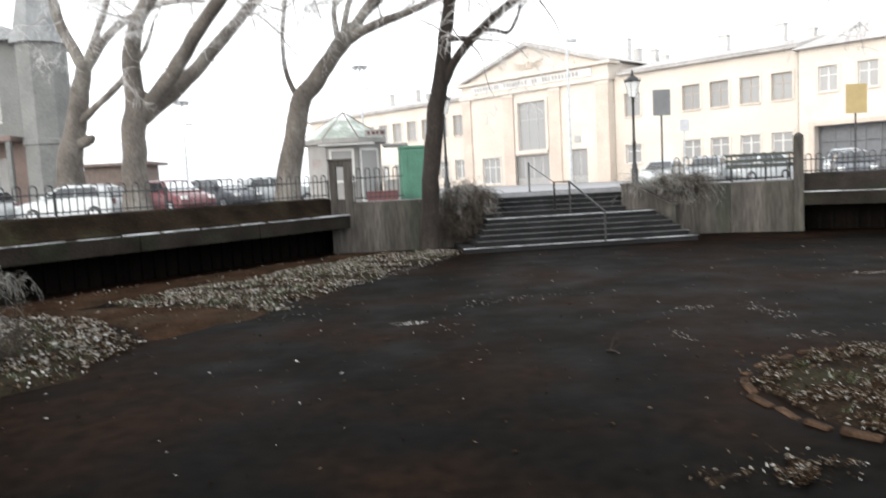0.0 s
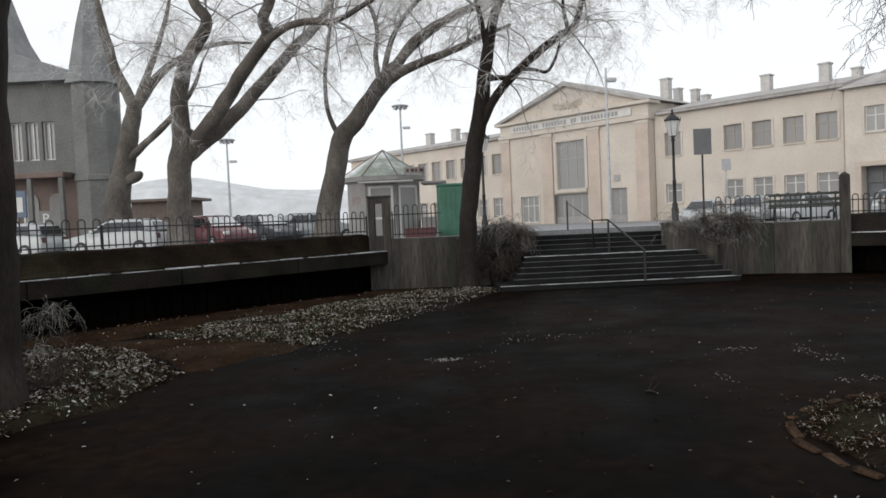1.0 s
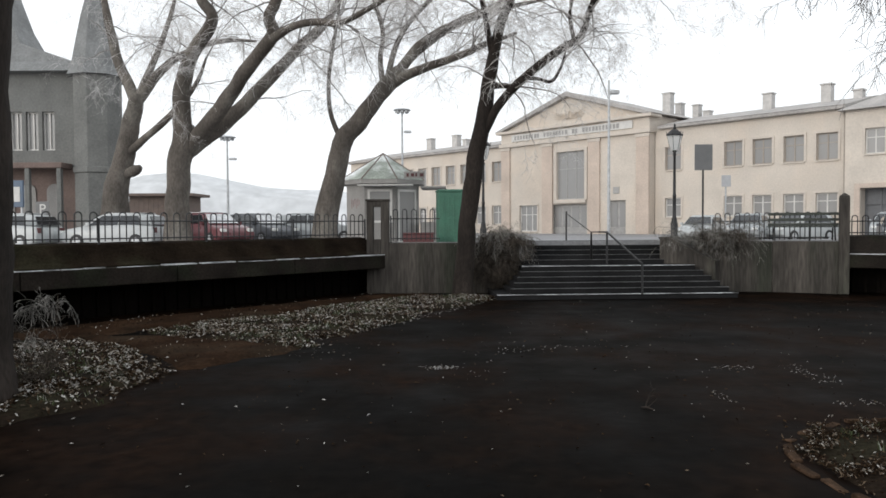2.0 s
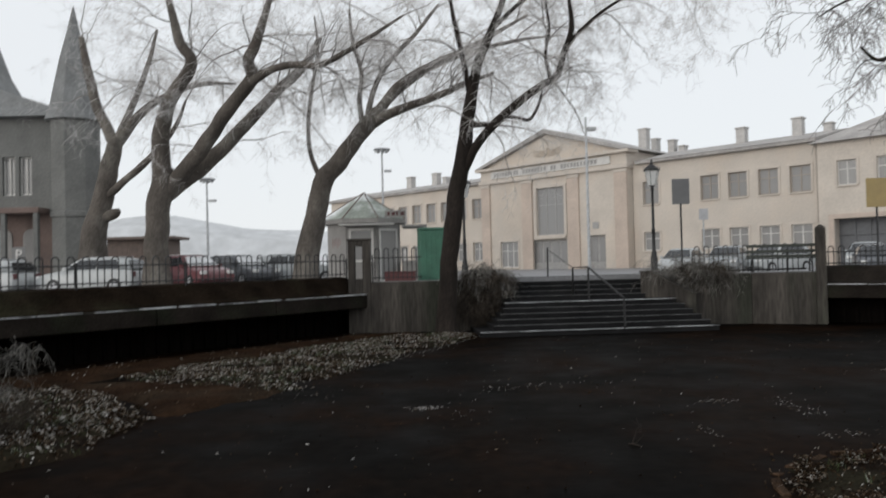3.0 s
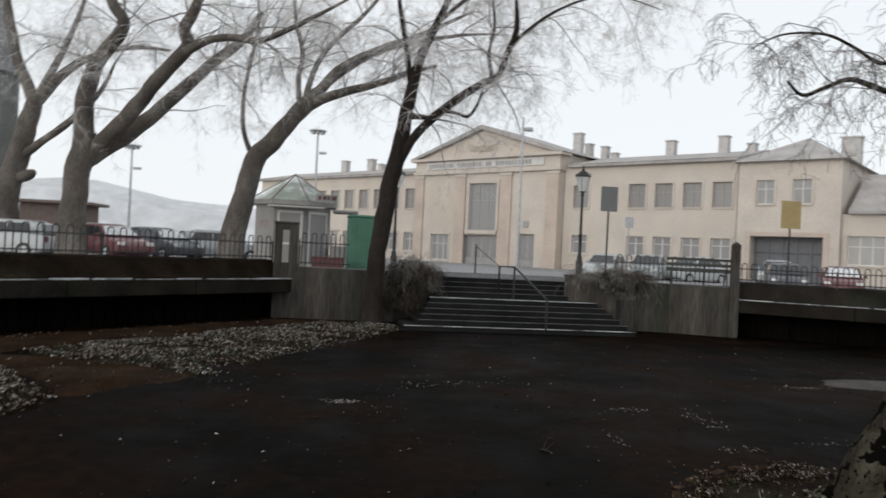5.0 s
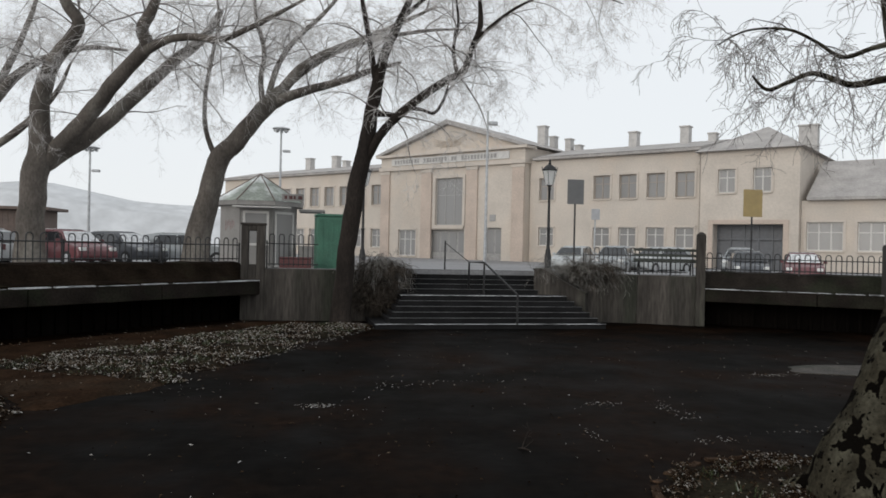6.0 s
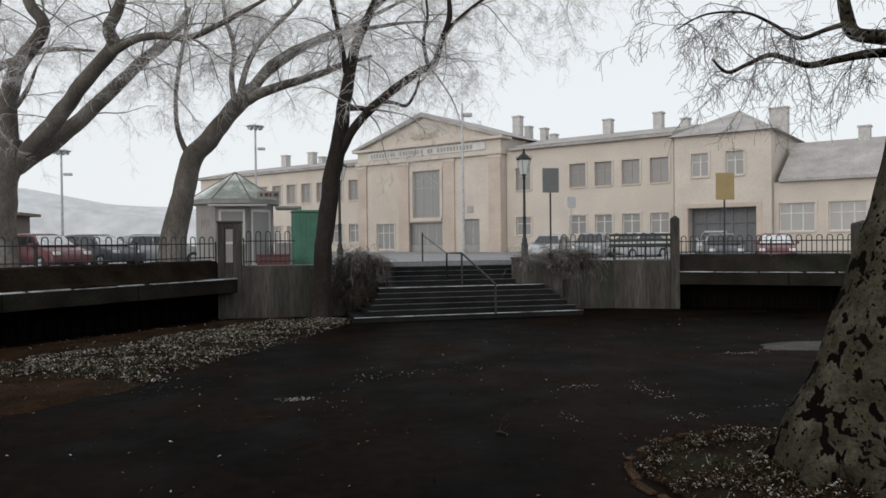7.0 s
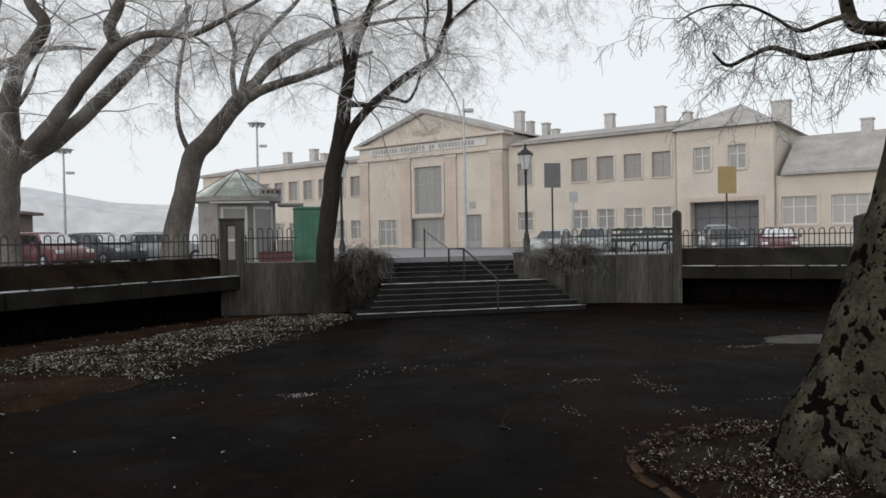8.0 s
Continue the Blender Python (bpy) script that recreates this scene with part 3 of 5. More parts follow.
def window(hole, y, columns=2, rows=2, trim=True, dark=False, brown=False):
    """A framed window in its opening, with sill, frame, bars and panes."""
    s0, s1, z0, z1 = hole
    w = spart("window", box_bm(s0 - 0.06, s1 + 0.06, y - 0.10, y + 0.20, z0 - 0.10, z0 - 0.005, bevel=0.01), PLASTER_TRIM)
    bm = bmesh.new()
    t, yf = 0.075, y + 0.16
    for a, b, c, d in ((s0, s0 + t, z0, z1), (s1 - t, s1, z0, z1), (s0 + t, s1 - t, z0, z0 + t), (s0 + t, s1 - t, z1 - t, z1)):
        box(bm, a, b, yf, yf + 0.08, c, d)
    for i in range(1, columns):
        m = s0 + (s1 - s0) * i / columns
        box(bm, m - 0.045, m + 0.045, yf + 0.005, yf + 0.075, z0 + t, z1 - t)
    if rows > 1:
        m = z0 + (z1 - z0) * 0.64
        box(bm, s0 + t, s1 - t, yf + 0.01, yf + 0.07, m - 0.03, m + 0.03)
    spart("window_frame", bm, DOOR_WOOD if dark else WINDOW_BROWN if brown else WHITE_PAINT, w)
    for i in range(columns):
        a, b = s0 + (s1 - s0) * i / columns, s0 + (s1 - s0) * (i + 1) / columns
        spart("pane", box_bm(a + 0.02, b - 0.02, yf + 0.035, yf + 0.045, z0 + 0.02, z1 - 0.02), GLASS_DARK, w)
    if trim:
        bm = bmesh.new()
        box(bm, s0 - 0.16, s0 - 0.002, y - 0.05, y + 0.03, z0 - 0.004, z1 + 0.15)
        box(bm, s1 + 0.002, s1 + 0.16, y - 0.05, y + 0.03, z0 - 0.004, z1 + 0.15)
        box(bm, s0 - 0.002, s1 + 0.002, y - 0.05, y + 0.03, z1 + 0.002, z1 + 0.15)
        spart("surround", bm, PLASTER_TRIM, w)
    return w


EAVE = 9.72
# right wing
right_s = [-8.95, -6.35, -4.05, -1.9, 0.3, 2.48]
holes_r = [(s, s + 1.38, 6.45, 8.27) for s in right_s if s != -6.35] + [(s, s + 1.38, 2.75, 4.25) for s in right_s if s != -6.35]
spart("wing_wall", pierced(-9.85, 4.45, BASE - 0.3, EAVE, 0, 0.45, holes_r), PLASTER)
for h in holes_r:
    window(h, 0, brown=h[2] > 5)
# left wing
left_s = [-28.0 - 2.25 * i for i in range(10)]
holes_l = [(s, s + 1.38, 6.45, 8.4) for s in left_s] + [(s, s + 1.38, 2.3, 4.1) for s in left_s]
spart("wing_wall", pierced(-52.0, -26.05, BASE - 0.3, EAVE, 0, 0.45, holes_l), PLASTER)
for h in holes_l:
    window(h, 0, brown=h[2] > 5)
# corner block
BY = -0.5
holes_b = [(5.66, 6.82, 6.62, 8.25), (8.0, 9.16, 6.62, 8.25), (5.4, 9.95, BASE - 0.2, 4.45)]
spart("block_wall", pierced(4.46, 10.9, BASE - 0.3, 9.5, BY, 0.4, holes_b), PLASTER)
spart("block_side", box_bm(10.5, 10.9, 0.41, 11, BASE - 0.3, 9.5), PLASTER)
for h in holes_b[:2]:
    window(h, BY)
gate = spart("gateway", box_bm(5.4, 9.95, 0.55, 0.65, BASE - 0.2, 4.45), GATE_GREY, None, "wide grey gateway set deep in the wall")
for i in range(6):
    a = 5.4 + 4.55 * i / 5
    spart("gate_bar", box_bm(a - 0.06, a + 0.06, 0.45, 0.548, BASE, 4.45), GATE_GREY, gate)
spart("gate_rail", box_bm(5.4, 9.95, 0.40, 0.447, 3.4, 3.52), GATE_GREY, gate)
bm = bmesh.new()
box(bm, 5.05, 5.38, BY - 0.06, BY + 0.1, BASE - 0.1, 4.75)
box(bm, 9.97, 10.3, BY - 0.06, BY + 0.1, BASE - 0.1, 4.75)
box(bm, 5.38, 9.97, BY - 0.06, BY + 0.1, 4.47, 4.75)
spart("gate_surround", bm, PLASTER_ORANGE, gate)
# low wing
holes_w = [(11.25 + 2.95 * i, 13.4 + 2.95 * i, 2.75, 4.6) for i in range(7)]
spart("low_wing_wall", pierced(10.92, 33, BASE - 0.3, 6.0, 0.0, 0.45, holes_w), PLASTER)
for h in holes_w:
    window(h, 0, columns=3)
# centre
CY = -0.7
holes_c = [(-19.3, -16.3, 4.42, 8.6), (-19.95, -16.05, BASE - 0.2, 4.0), (-13.95, -12.15, BASE - 0.2, 4.2), (-23.75, -21.6, BASE + 0.3, 4.0)]
spart("centre_wall", pierced(-26.0, -9.9, BASE - 0.3, 9.5, CY, 0.4, holes_c), PLASTER)
spart("centre_side", box_bm(-10.3, -9.9, 0.41, 6, BASE, 10.9), PLASTER)
window(holes_c[0], CY, columns=3, rows=2, dark=True)
window(holes_c[3], CY, columns=3)
for h in holes_c[1:3]:
    d = spart("door", box_bm(h[0], h[1], CY + 0.35, CY + 0.42, h[2], h[3]), DOOR_WOOD, None, "grey glazed entrance doors")
    n = 4 if h[1] - h[0] > 3 else 2
    for i in range(n):
        a, b = h[0] + (h[1] - h[0]) * i / n, h[0] + (h[1] - h[0]) * (i + 1) / n
        spart("pane", box_bm(a + 0.12, b - 0.12, CY + 0.33, CY + 0.345, h[2] + 0.9, h[3] - 0.2), GLASS_DARK, d)
for a, b in ((-20.95, -19.75), (-15.85, -14.65), (-25.98, -24.9), (-11.1, -9.92)):
    spart("pilaster", box_bm(a, b, CY - 0.16, CY - 0.003, BASE, 9.2, bevel=0.02), PLASTER_ORANGE)
    spart("capital", box_bm(a - 0.06, b + 0.06, CY - 0.2, CY - 0.003, 9.203, 9.48, bevel=0.02), PLASTER_TRIM)
bm = bmesh.new()
box(bm, -19.55, -16.05, CY - 0.22, CY + 0.05, 4.1, 4.36)
box(bm, -19.62, -19.34, CY - 0.10, CY - 0.003, 4.37, 8.85)
box(bm, -16.26, -15.98, CY - 0.10, CY - 0.003, 4.37, 8.85)
box(bm, -19.34, -16.26, CY - 0.10, CY - 0.003, 8.62, 8.85)
spart("centre_window_surround", bm, PLASTER_TRIM)
spart("plaque", box_bm(-13.35, -12.75, CY - 0.06, CY - 0.003, 4.75, 5.3, bevel=0.01), DOOR_WOOD)
# entablature, lettering, pediment
spart("architrave", box_bm(-26.15, -9.75, CY - 0.3, 0.4, 9.503, 9.85, bevel=0.03), PLASTER_TRIM)
spart("frieze", box_bm(-26.0, -9.9, CY - 0.1, 0.4, 9.853, 10.75), PLASTER)
sign = spart("name_board", box_bm(-24.6, -11.4, CY - 0.2, CY - 0.103, 9.98, 10.62, bevel=0.01), WHITE_PAINT, None, "pale name board with dark lettering")
rnd = random.Random(3)
x = -24.2
for word in (9, 8, 2, 11):
    for i in range(word):
        spart("letter_bar", box_bm(x, x + rnd.uniform(0.18, 0.27), CY - 0.215, CY - 0.203, 10.12, 10.48), LETTERS, sign)
        x += 0.345
    x += 0.42
spart("cornice", box_bm(-26.4, -9.5, CY - 0.5, 0.4, 10.753, 11.0, bevel=0.04), PLASTER_TRIM)
bm = bmesh.new()
side_prism(bm, [(-25.6, 11.003), (-10.3, 11.003), (-17.95, 13.35)], CY - 0.05, 0.3)
spart("tympanum", bm, PLASTER)
bm = bmesh.new()
side_prism(bm, [(-26.5, 11.003), (-25.7, 11.003), (-17.95, 13.38), (-17.95, 13.78)], CY - 0.5, 9)
side_prism(bm, [(-9.4, 11.003), (-10.2, 11.003), (-17.95, 13.38), (-17.95, 13.78)], CY - 0.5, 9)
spart("pediment_roof", bm, ROOF)
arcs = []
for side_sign in (-1, 1):
    for k in range(4):
        arcs.append([(Vector((-17.95 + side_sign * (0.15 + 1.75 * u), CY - 0.09, 11.85 - 0.13 * k + 0.42 * u * u * (1 - 0.22 * k))), 0.07 * (1.15 - u)) for u in (0, 0.2, 0.4, 0.6, 0.8, 1.0 - 0.07 * k)])
arcs.append([(Vector((-17.95, CY - 0.09, z)), 0.16) for z in (11.5, 11.7, 11.95, 12.1)])
verts, faces = tubes(arcs, 6)
emblem = raw("winged_emblem", [(x, y, z - BASE) for x, y, z in verts], faces, EMBLEM, station, "moulded winged relief")
# eaves, roofs and chimneys
for a, b in ((-52.3, -26.5), (-9.4, 4.4)):
    spart("eave", box_bm(a, b, -0.45, 0.45, EAVE + 0.003, EAVE + 0.26, bevel=0.03), ROOF)
    bm = bmesh.new()
    for y0, y1, z0, z1 in ((-0.5, 6.0, EAVE + 0.25, 11.3),):
        vs = [bm.verts.new(v) for v in ((a, y0, z0), (b, y0, z0), (b, y1, z1), (a, y1, z1), (a, 12.5, z0), (b, 12.5, z0))]
        bm.faces.new((vs[0], vs[1], vs[2], vs[3])), bm.faces.new((vs[3], vs[2], vs[5], vs[4]))
        bm.faces.new((vs[0], vs[3], vs[4])), bm.faces.new((vs[1], vs[5], vs[2])), bm.faces.new((vs[0], vs[4], vs[5], vs[1]))
    spart("roof", bm, ROOF)
bm = bmesh.new()
vs = [bm.verts.new(v) for v in ((4.1, BY - 0.5, 9.5), (11.3, BY - 0.5, 9.5), (11.3, 12, 9.5), (4.1, 12, 9.5), (7.7, 4.0, 11.7), (7.7, 8.0, 11.7))]
for f in ((0, 1, 4), (1, 2, 5, 4), (2, 3, 5), (3, 0, 4, 5), (0, 3, 2, 1)):
    bm.faces.new([vs[i] for i in f])
spart("block_roof", bm, ROOF)
bm = bmesh.new()
side = [(0.0, 6.003), (-0.45, 6.003), (-0.45, 6.2), (4.4, 9.0), (9.5, 6.2), (9.5, 6.003)]
a, b = [bm.verts.new((11.32, y, z)) for y, z in side], [bm.verts.new((33.4, y, z)) for y, z in side]
bm.faces.new(a), bm.faces.new(b[::-1])
for i in range(len(side)):
    j = (i + 1) % len(side)
    bm.faces.new((a[i], b[i], b[j], a[j]))
spart("low_wing_roof", bm, ROOF)
for s, y, top, w in ((-12.3, 6, 13.6, 0.55), (-12.9, 9, 13.1, 0.42), (-11.2, 9, 12.75, 0.42), (-10.2, 9, 12.1, 0.42), (-3.0, 5, 12.2, 0.5), (1.3, 5, 12.3, 0.5), (3.45, 5, 11.6, 0.42), (10.0, 6, 11.8, 0.9),
                     (-42.8, 5, 12.3, 0.6), (-38.4, 5, 12.3, 0.6), (-36.8, 5, 11.7, 0.42), (15.7, 4.4, 9.7, 0.5)):
    c = spart("chimney", box_bm(s - w * 0.7, s + w * 0.7, y - 0.35, y + 0.35, 8.0, top, bevel=0.02), CHIMNEY)
    spart("cap", box_bm(s - w * 0.7 - 0.07, s + w * 0.7 + 0.07, y - 0.42, y + 0.42, top + 0.002, top + 0.12, bevel=0.02), CHIMNEY, c)
bm = bmesh.new()
lathe(bm, [(0.07, BASE), (0.07, 9.6)], 10, (4.32, -0.12))
spart("downpipe", bm, WINDOW_BROWN)
spart("rear_mass", box_bm(-51, 10, 0.9, 11.5, BASE, EAVE - 0.05), PLASTER)
spart("rear_mass", box_bm(12, 32.5, 0.9, 9, BASE, 5.9), PLASTER)


# ---- fences, posts and rails ----
PAINT_RED = material("red_plastic", (0.10, 0.036, 0.036), 0.7, spread=0.2, bump=0)
GREEN = material("green_booth_paint", (0.06, 0.16, 0.11), 0.7, spread=0.2, scale=2, fine=20, bump=0.1)
KIOSK_WALL = material("pale_kiosk_panel", (0.28, 0.27, 0.258), 0.75, spread=0.15, scale=1.5, fine=20, bump=0.1)
GRAFFITI = material("faded_red_spray", (0.29, 0.22, 0.215), 0.8, spread=0.2, bump=0)
KIOSK_ROOF = material("frosted_green_roof_felt", (0.30, 0.33, 0.29), 0.85, spread=0.3, scale=1.2, fine=12, bump=0.3, tint=(0.62, 0.64, 0.64), tint_scale=0.9)
SIGN_GREY = material("sign_back_grey", (0.16, 0.16, 0.16), 0.6, spread=0.1, bump=0)
SIGN_PALE = material("pale_sign_panel", (0.45, 0.45, 0.46), 0.6, spread=0.1, bump=0)
SIGN_YELLOW = material("ochre_yellow_sign", (0.34, 0.255, 0.115), 0.7, spread=0.1, bump=0)
BENCH_WOOD = material("dark_bench_slat", (0.035, 0.04, 0.033), 0.6, spread=0.3, scale=4, fine=40, bump=0.2)
HOUSE_BRICK = material("red_brown_house_base", (0.17, 0.125, 0.11), 0.9, spread=0.2, scale=1, fine=9, bump=0.2)
HOUSE_WALL = material("grey_house_render", (0.16, 0.162, 0.155), 0.9, spread=0.2, scale=0.8, fine=9, bump=0.2)
HOUSE_ROOF = material("slate_house_roof", (0.20, 0.205, 0.205), 0.85, spread=0.2, scale=1, fine=8, bump=0.4)
HUT_WOOD = material("brown_hut_boards", (0.15, 0.115, 0.10), 0.8, spread=0.2, bump=0.2)
LAMP_GLASS = glass("frosted_lamp_glass", (0.9, 0.9, 0.88), 0.35)
LAMP_GLASS.node_tree.nodes["Principled BSDF"].inputs["Transmission Weight"].default_value = 0.25
BLUE = material("blue_sign_panel", (0.09, 0.13, 0.19), 0.5, spread=0.1, bump=0)
# haze painted in: a pale blue-grey base fades the far hill
HILL = material("hazed_far_hill", (0.54, 0.55, 0.56), 1.0, spread=0.15, scale=0.05, fine=0.4, bump=0)
FROST = material("rime_frost", (0.62, 0.63, 0.64), 0.8, spread=0.3, scale=6, fine=40, bump=0.4)
SHRUB_BROWN = material("brown_shrub_stems", (0.055, 0.045, 0.036), 0.95, spread=0.4, scale=3, fine=20, bump=0, islands=0.6, spec=0.2)
TWIG_SHRUB = material("rimed_shrub_stems", (0.19, 0.18, 0.165), 0.95, spread=0.4, scale=3, fine=20, bump=0, islands=0.6, spec=0.1)
EDGING = material("tan_edging_stone", (0.050, 0.031, 0.020), 0.9, spec=0.03, spread=0.5, scale=6, fine=40, bump=0.6, objects=0.25)


def hoop_line(width, height, r=0.017):
    pts = [(-width / 2, 0, 0), (-width / 2, 0, height - width / 2)]
    for k in range(1, 8):
        w = math.pi * (1 - k / 8)
        pts.append((width / 2 * math.cos(w), 0, height - width / 2 + width / 2 * math.sin(w)))
    pts += [(width / 2, 0, height - width / 2), (width / 2, 0, 0)]
    return [(Vector(p), r) for p in pts]


def fence(p, q, z0, z1, height, label, pitch=0.36, width=0.17):
    """A bow-top iron fence from p to q: rails, posts and single hoops."""
    n = length(p, q)
    f = thing("hoop_fence", along(p, q, z0), label, "fence")
    slope = (z1 - z0) / n
    for h in (0.07, height * 0.70):
        v, fc = tubes([[(Vector((0, 0, h)), 0.018), (Vector((n, 0, h + z1 - z0)), 0.018)]], 6)
        raw("rail", v, fc, IRON, f)
    v, fc = tubes([hoop_line(width, height)], 5)
    first = raw("hoop", v, fc, IRON, f)
    first.matrix_basis = pose(pitch / 2, 0, slope * pitch / 2)
    for i in range(1, int(n / pitch)):
        h = first.copy()
        scene.collection.objects.link(h)
        h.parent = f
        h.matrix_basis = pose(pitch * (i + 0.5), 0, slope * pitch * (i + 0.5))
    for i in range(int(n / 2.9) + 1):
        bm = box_bm(i * 2.9 - 0.022, i * 2.9 + 0.022, -0.022, 0.022, -0.12, height * 0.80, bevel=0.004)
        bmesh.ops.translate(bm, verts=bm.verts, vec=(0, 0, slope * i * 2.9))
        part("post", bm, IRON, f)
    return f


def shifted(p, q, off):
    n = length(p, q)
    dx, dy = (q[0] - p[0]) / n, (q[1] - p[1]) / n
    return (p[0] - dy * off, p[1] + dx * off), (q[0] - dy * off, q[1] + dx * off)


fl = shifted(L0, L1, -1.0)
fence(fl[0], fl[1], 1.84, 1.84, 0.72, "black bow-top iron fence on the bank above the planter beam")
fence((-2.05, 23.95), (-0.45, 24.0), 1.70, 1.70, 1.02, "tall black iron fence beside the gate pillar", 0.30, 0.15)
fence((8.6, 24.6), (11.9, 23.55), 1.66, 1.68, 0.88, "black bow-top iron fence behind the bench", 0.30, 0.16)
fr = shifted(R0, R1, 0.95)
fence((fr[0][0] + 0.2, fr[0][1] - 0.1), fr[1], 1.82, 1.82, 0.62, "black bow-top iron fence above the planter beam", 0.30, 0.16)

pillar = thing("gate_pillar", along(L0, M0), "weathered stone gate pillar with a tall slot", "pillar")
for a, b, c, d in ((-0.62, -0.40, 0.0, 2.98), (-0.16, 0.10, 0.0, 2.98), (-0.40, -0.16, 0.0, 1.75), (-0.40, -0.16, 2.80, 2.98)):
    part("stone", box_bm(a, b, -0.03, 0.33, c, d, bevel=0.02), CONCRETE, pillar)
part("cap", box_bm(-0.65, 0.13, -0.06, 0.36, 2.98, 3.05, bevel=0.02), CONCRETE, pillar)


def post(p, turn, w, top, label):
    t = thing("stone_post", pose(p[0], p[1], 0, 0, 0, turn), label, "post")
    part("shaft", box_bm(-w, w, -w, w, 0, top, bevel=0.025), CONCRETE, t)
    bm = bmesh.new()
    lathe(bm, [(w * 1.35, top), (w * 1.35, top + 0.03), (w * 0.3, top + 0.12)], 4)
    bmesh.ops.rotate(bm, cent=(0, 0, 0), matrix=Matrix.Rotation(radians(45), 3, "Z"), verts=bm.verts)
    part("cap", bm, CONCRETE, t)


post((12.06, 22.95), -25, 0.15, 3.0, "dark stone post at the corner of the wall")
post((16.95, 20.1), -31, 0.38, 2.75, "broad dark stone post in the fence line")

rail = thing("handrail", pose(4.95, 23.9, UP - 0.75, 0, 0, STAIR_TURN), "black steel handrail down the middle of the stairs", "handrail")
for line in ([(-0.45, 0.25, -0.05), (-0.45, 0.25, 1.05), (0.0, 0.0, 1.05), (0.42, -2.25, 0.14)],):
    v, fc = tubes([[(Vector(p), 0.034) for p in line]], 8)
    raw("rail", v, fc, IRON, rail, smooth=True)
for x, y, z0, z1 in ((0.0, 0.0, 0.0, 1.04), (0.42, -2.25, -0.76, 0.14)):
    bm = bmesh.new()
    lathe(bm, [(0.034, z0), (0.034, z1)], 8, (x, y))
    part("upright", bm, IRON, rail)
upper = thing("handrail", pose(3.85, 25.3, UP - 0.02), "slim black steel rail at the head of the stairs", "handrail")
bm = bmesh.new()
lathe(bm, [(0.028, 0), (0.028, 1.02)], 8)
part("upright", bm, IRON, upper)
v, fc = tubes([[(Vector((0, 0, 0.95)), 0.014), (Vector((0.62, -1.15, 0.33)), 0.014)]], 6)
raw("rail", v, fc, IRON, upper)

cheek = bmesh.new()
side_prism(cheek, [(0, 0.3), (0, 1.0), (-0.15, 1.05), (-1.45, 1.72), (-1.75, 1.72), (-1.75, 0.3)], -0.2, 0.2)
ob = part("stair_cheek", cheek, CONCRETE, None)
ob.matrix_world = pose(8.35, 23.55, 0, 0, 0, -32)
tagged(ob, "sloping concrete cheek beside the stairs", "wall", kind="structure")
coping = bmesh.new()
side_prism(coping, [(0.04, 1.003), (0.04, 1.05), (-0.15, 1.10), (-1.45, 1.775), (-1.78, 1.775), (-1.78, 1.723), (-1.45, 1.723), (-0.15, 1.053)], -0.24, 0.24)
part("coping", coping, CONCRETE, ob, "rough weathered coping")


# ---- lamps, signs and masts ----
def lantern(x, y, top, label, z=UP):
    """A cast-iron post with a four-sided lantern and a finial."""
    t = thing("street_lamp", pose(x, y, z), label, "street lamp", "park lanterns")
    h = top - z
    bm = bmesh.new()
    lathe(bm, [(0.16, 0), (0.16, 0.10), (0.12, 0.16), (0.13, 0.55), (0.09, 0.66), (0.10, 0.72), (0.062, 0.82), (0.058, 1.5), (0.075, 1.53), (0.052, 1.58), (0.042, h - 1.15), (0.07, h - 1.1), (0.04, h - 1.03), (0.09, h - 0.96)], 14)
    part("post", bm, IRON, t, smooth=True)
    lamp = bmesh.new()
    lathe(lamp, [(0.15, h - 0.95), (0.26, h - 0.44)], 6)
    part("lantern_glass", lamp, LAMP_GLASS, t, "frosted lantern glass")
    bars = [[(Vector((0.145 * math.cos(a), 0.155 * math.sin(a), h - 0.95)), 0.008), (Vector((0.265 * math.cos(a), 0.265 * math.sin(a), h - 0.44)), 0.008)] for a in [math.pi / 3 * i for i in range(6)]]
    for b in bars:
        v, fc = tubes([b], 5)
        raw("lantern_bar", v, fc, IRON, t)
    roof = bmesh.new()
    lathe(roof, [(0.28, h - 0.44), (0.30, h - 0.41), (0.25, h - 0.36), (0.20, h - 0.30), (0.10, h - 0.22), (0.05, h - 0.20), (0.06, h - 0.15), (0.025, h - 0.11), (0.045, h - 0.07), (0.004, h)], 6)
    part("lantern_roof", roof, IRON, t)
    for i in range(6):
        a = math.pi / 3 * i
        v, fc = tubes([[(Vector((0.27 * math.cos(a), 0.27 * math.sin(a), h - 0.42)), 0.018), (Vector((0.29 * math.cos(a), 0.29 * math.sin(a), h - 0.29)), 0.008)]], 5)
        raw("crest", v, fc, IRON, t)
    return t


lantern(7.74, 26.0, 5.72, "black cast-iron lantern post at the head of the stairs")
lantern(1.12, 28.0, 5.62, "black cast-iron lantern post half hidden by a tree", 1.5)


def board(x, y, z0, bottom, top, width, mat, label, turn=0):
    t = thing("sign_board", pose(x, y, z0, 0, 0, turn), label, "sign")
    bm = bmesh.new()
    lathe(bm, [(0.04, 0), (0.04, top - z0 - 0.1)], 8)
    part("pole", bm, GALV if mat is SIGN_PALE else IRON, t)
    part("panel", box_bm(-width / 2, width / 2, -0.07, -0.045, bottom - z0, top - z0, bevel=0.008), mat, t)
    part("back_rail", box_bm(-width / 2 + 0.05, width / 2 - 0.05, -0.044, 0.0, (bottom + top) / 2 - z0 - 0.03, (bottom + top) / 2 - z0 + 0.03), IRON, t)
    return t


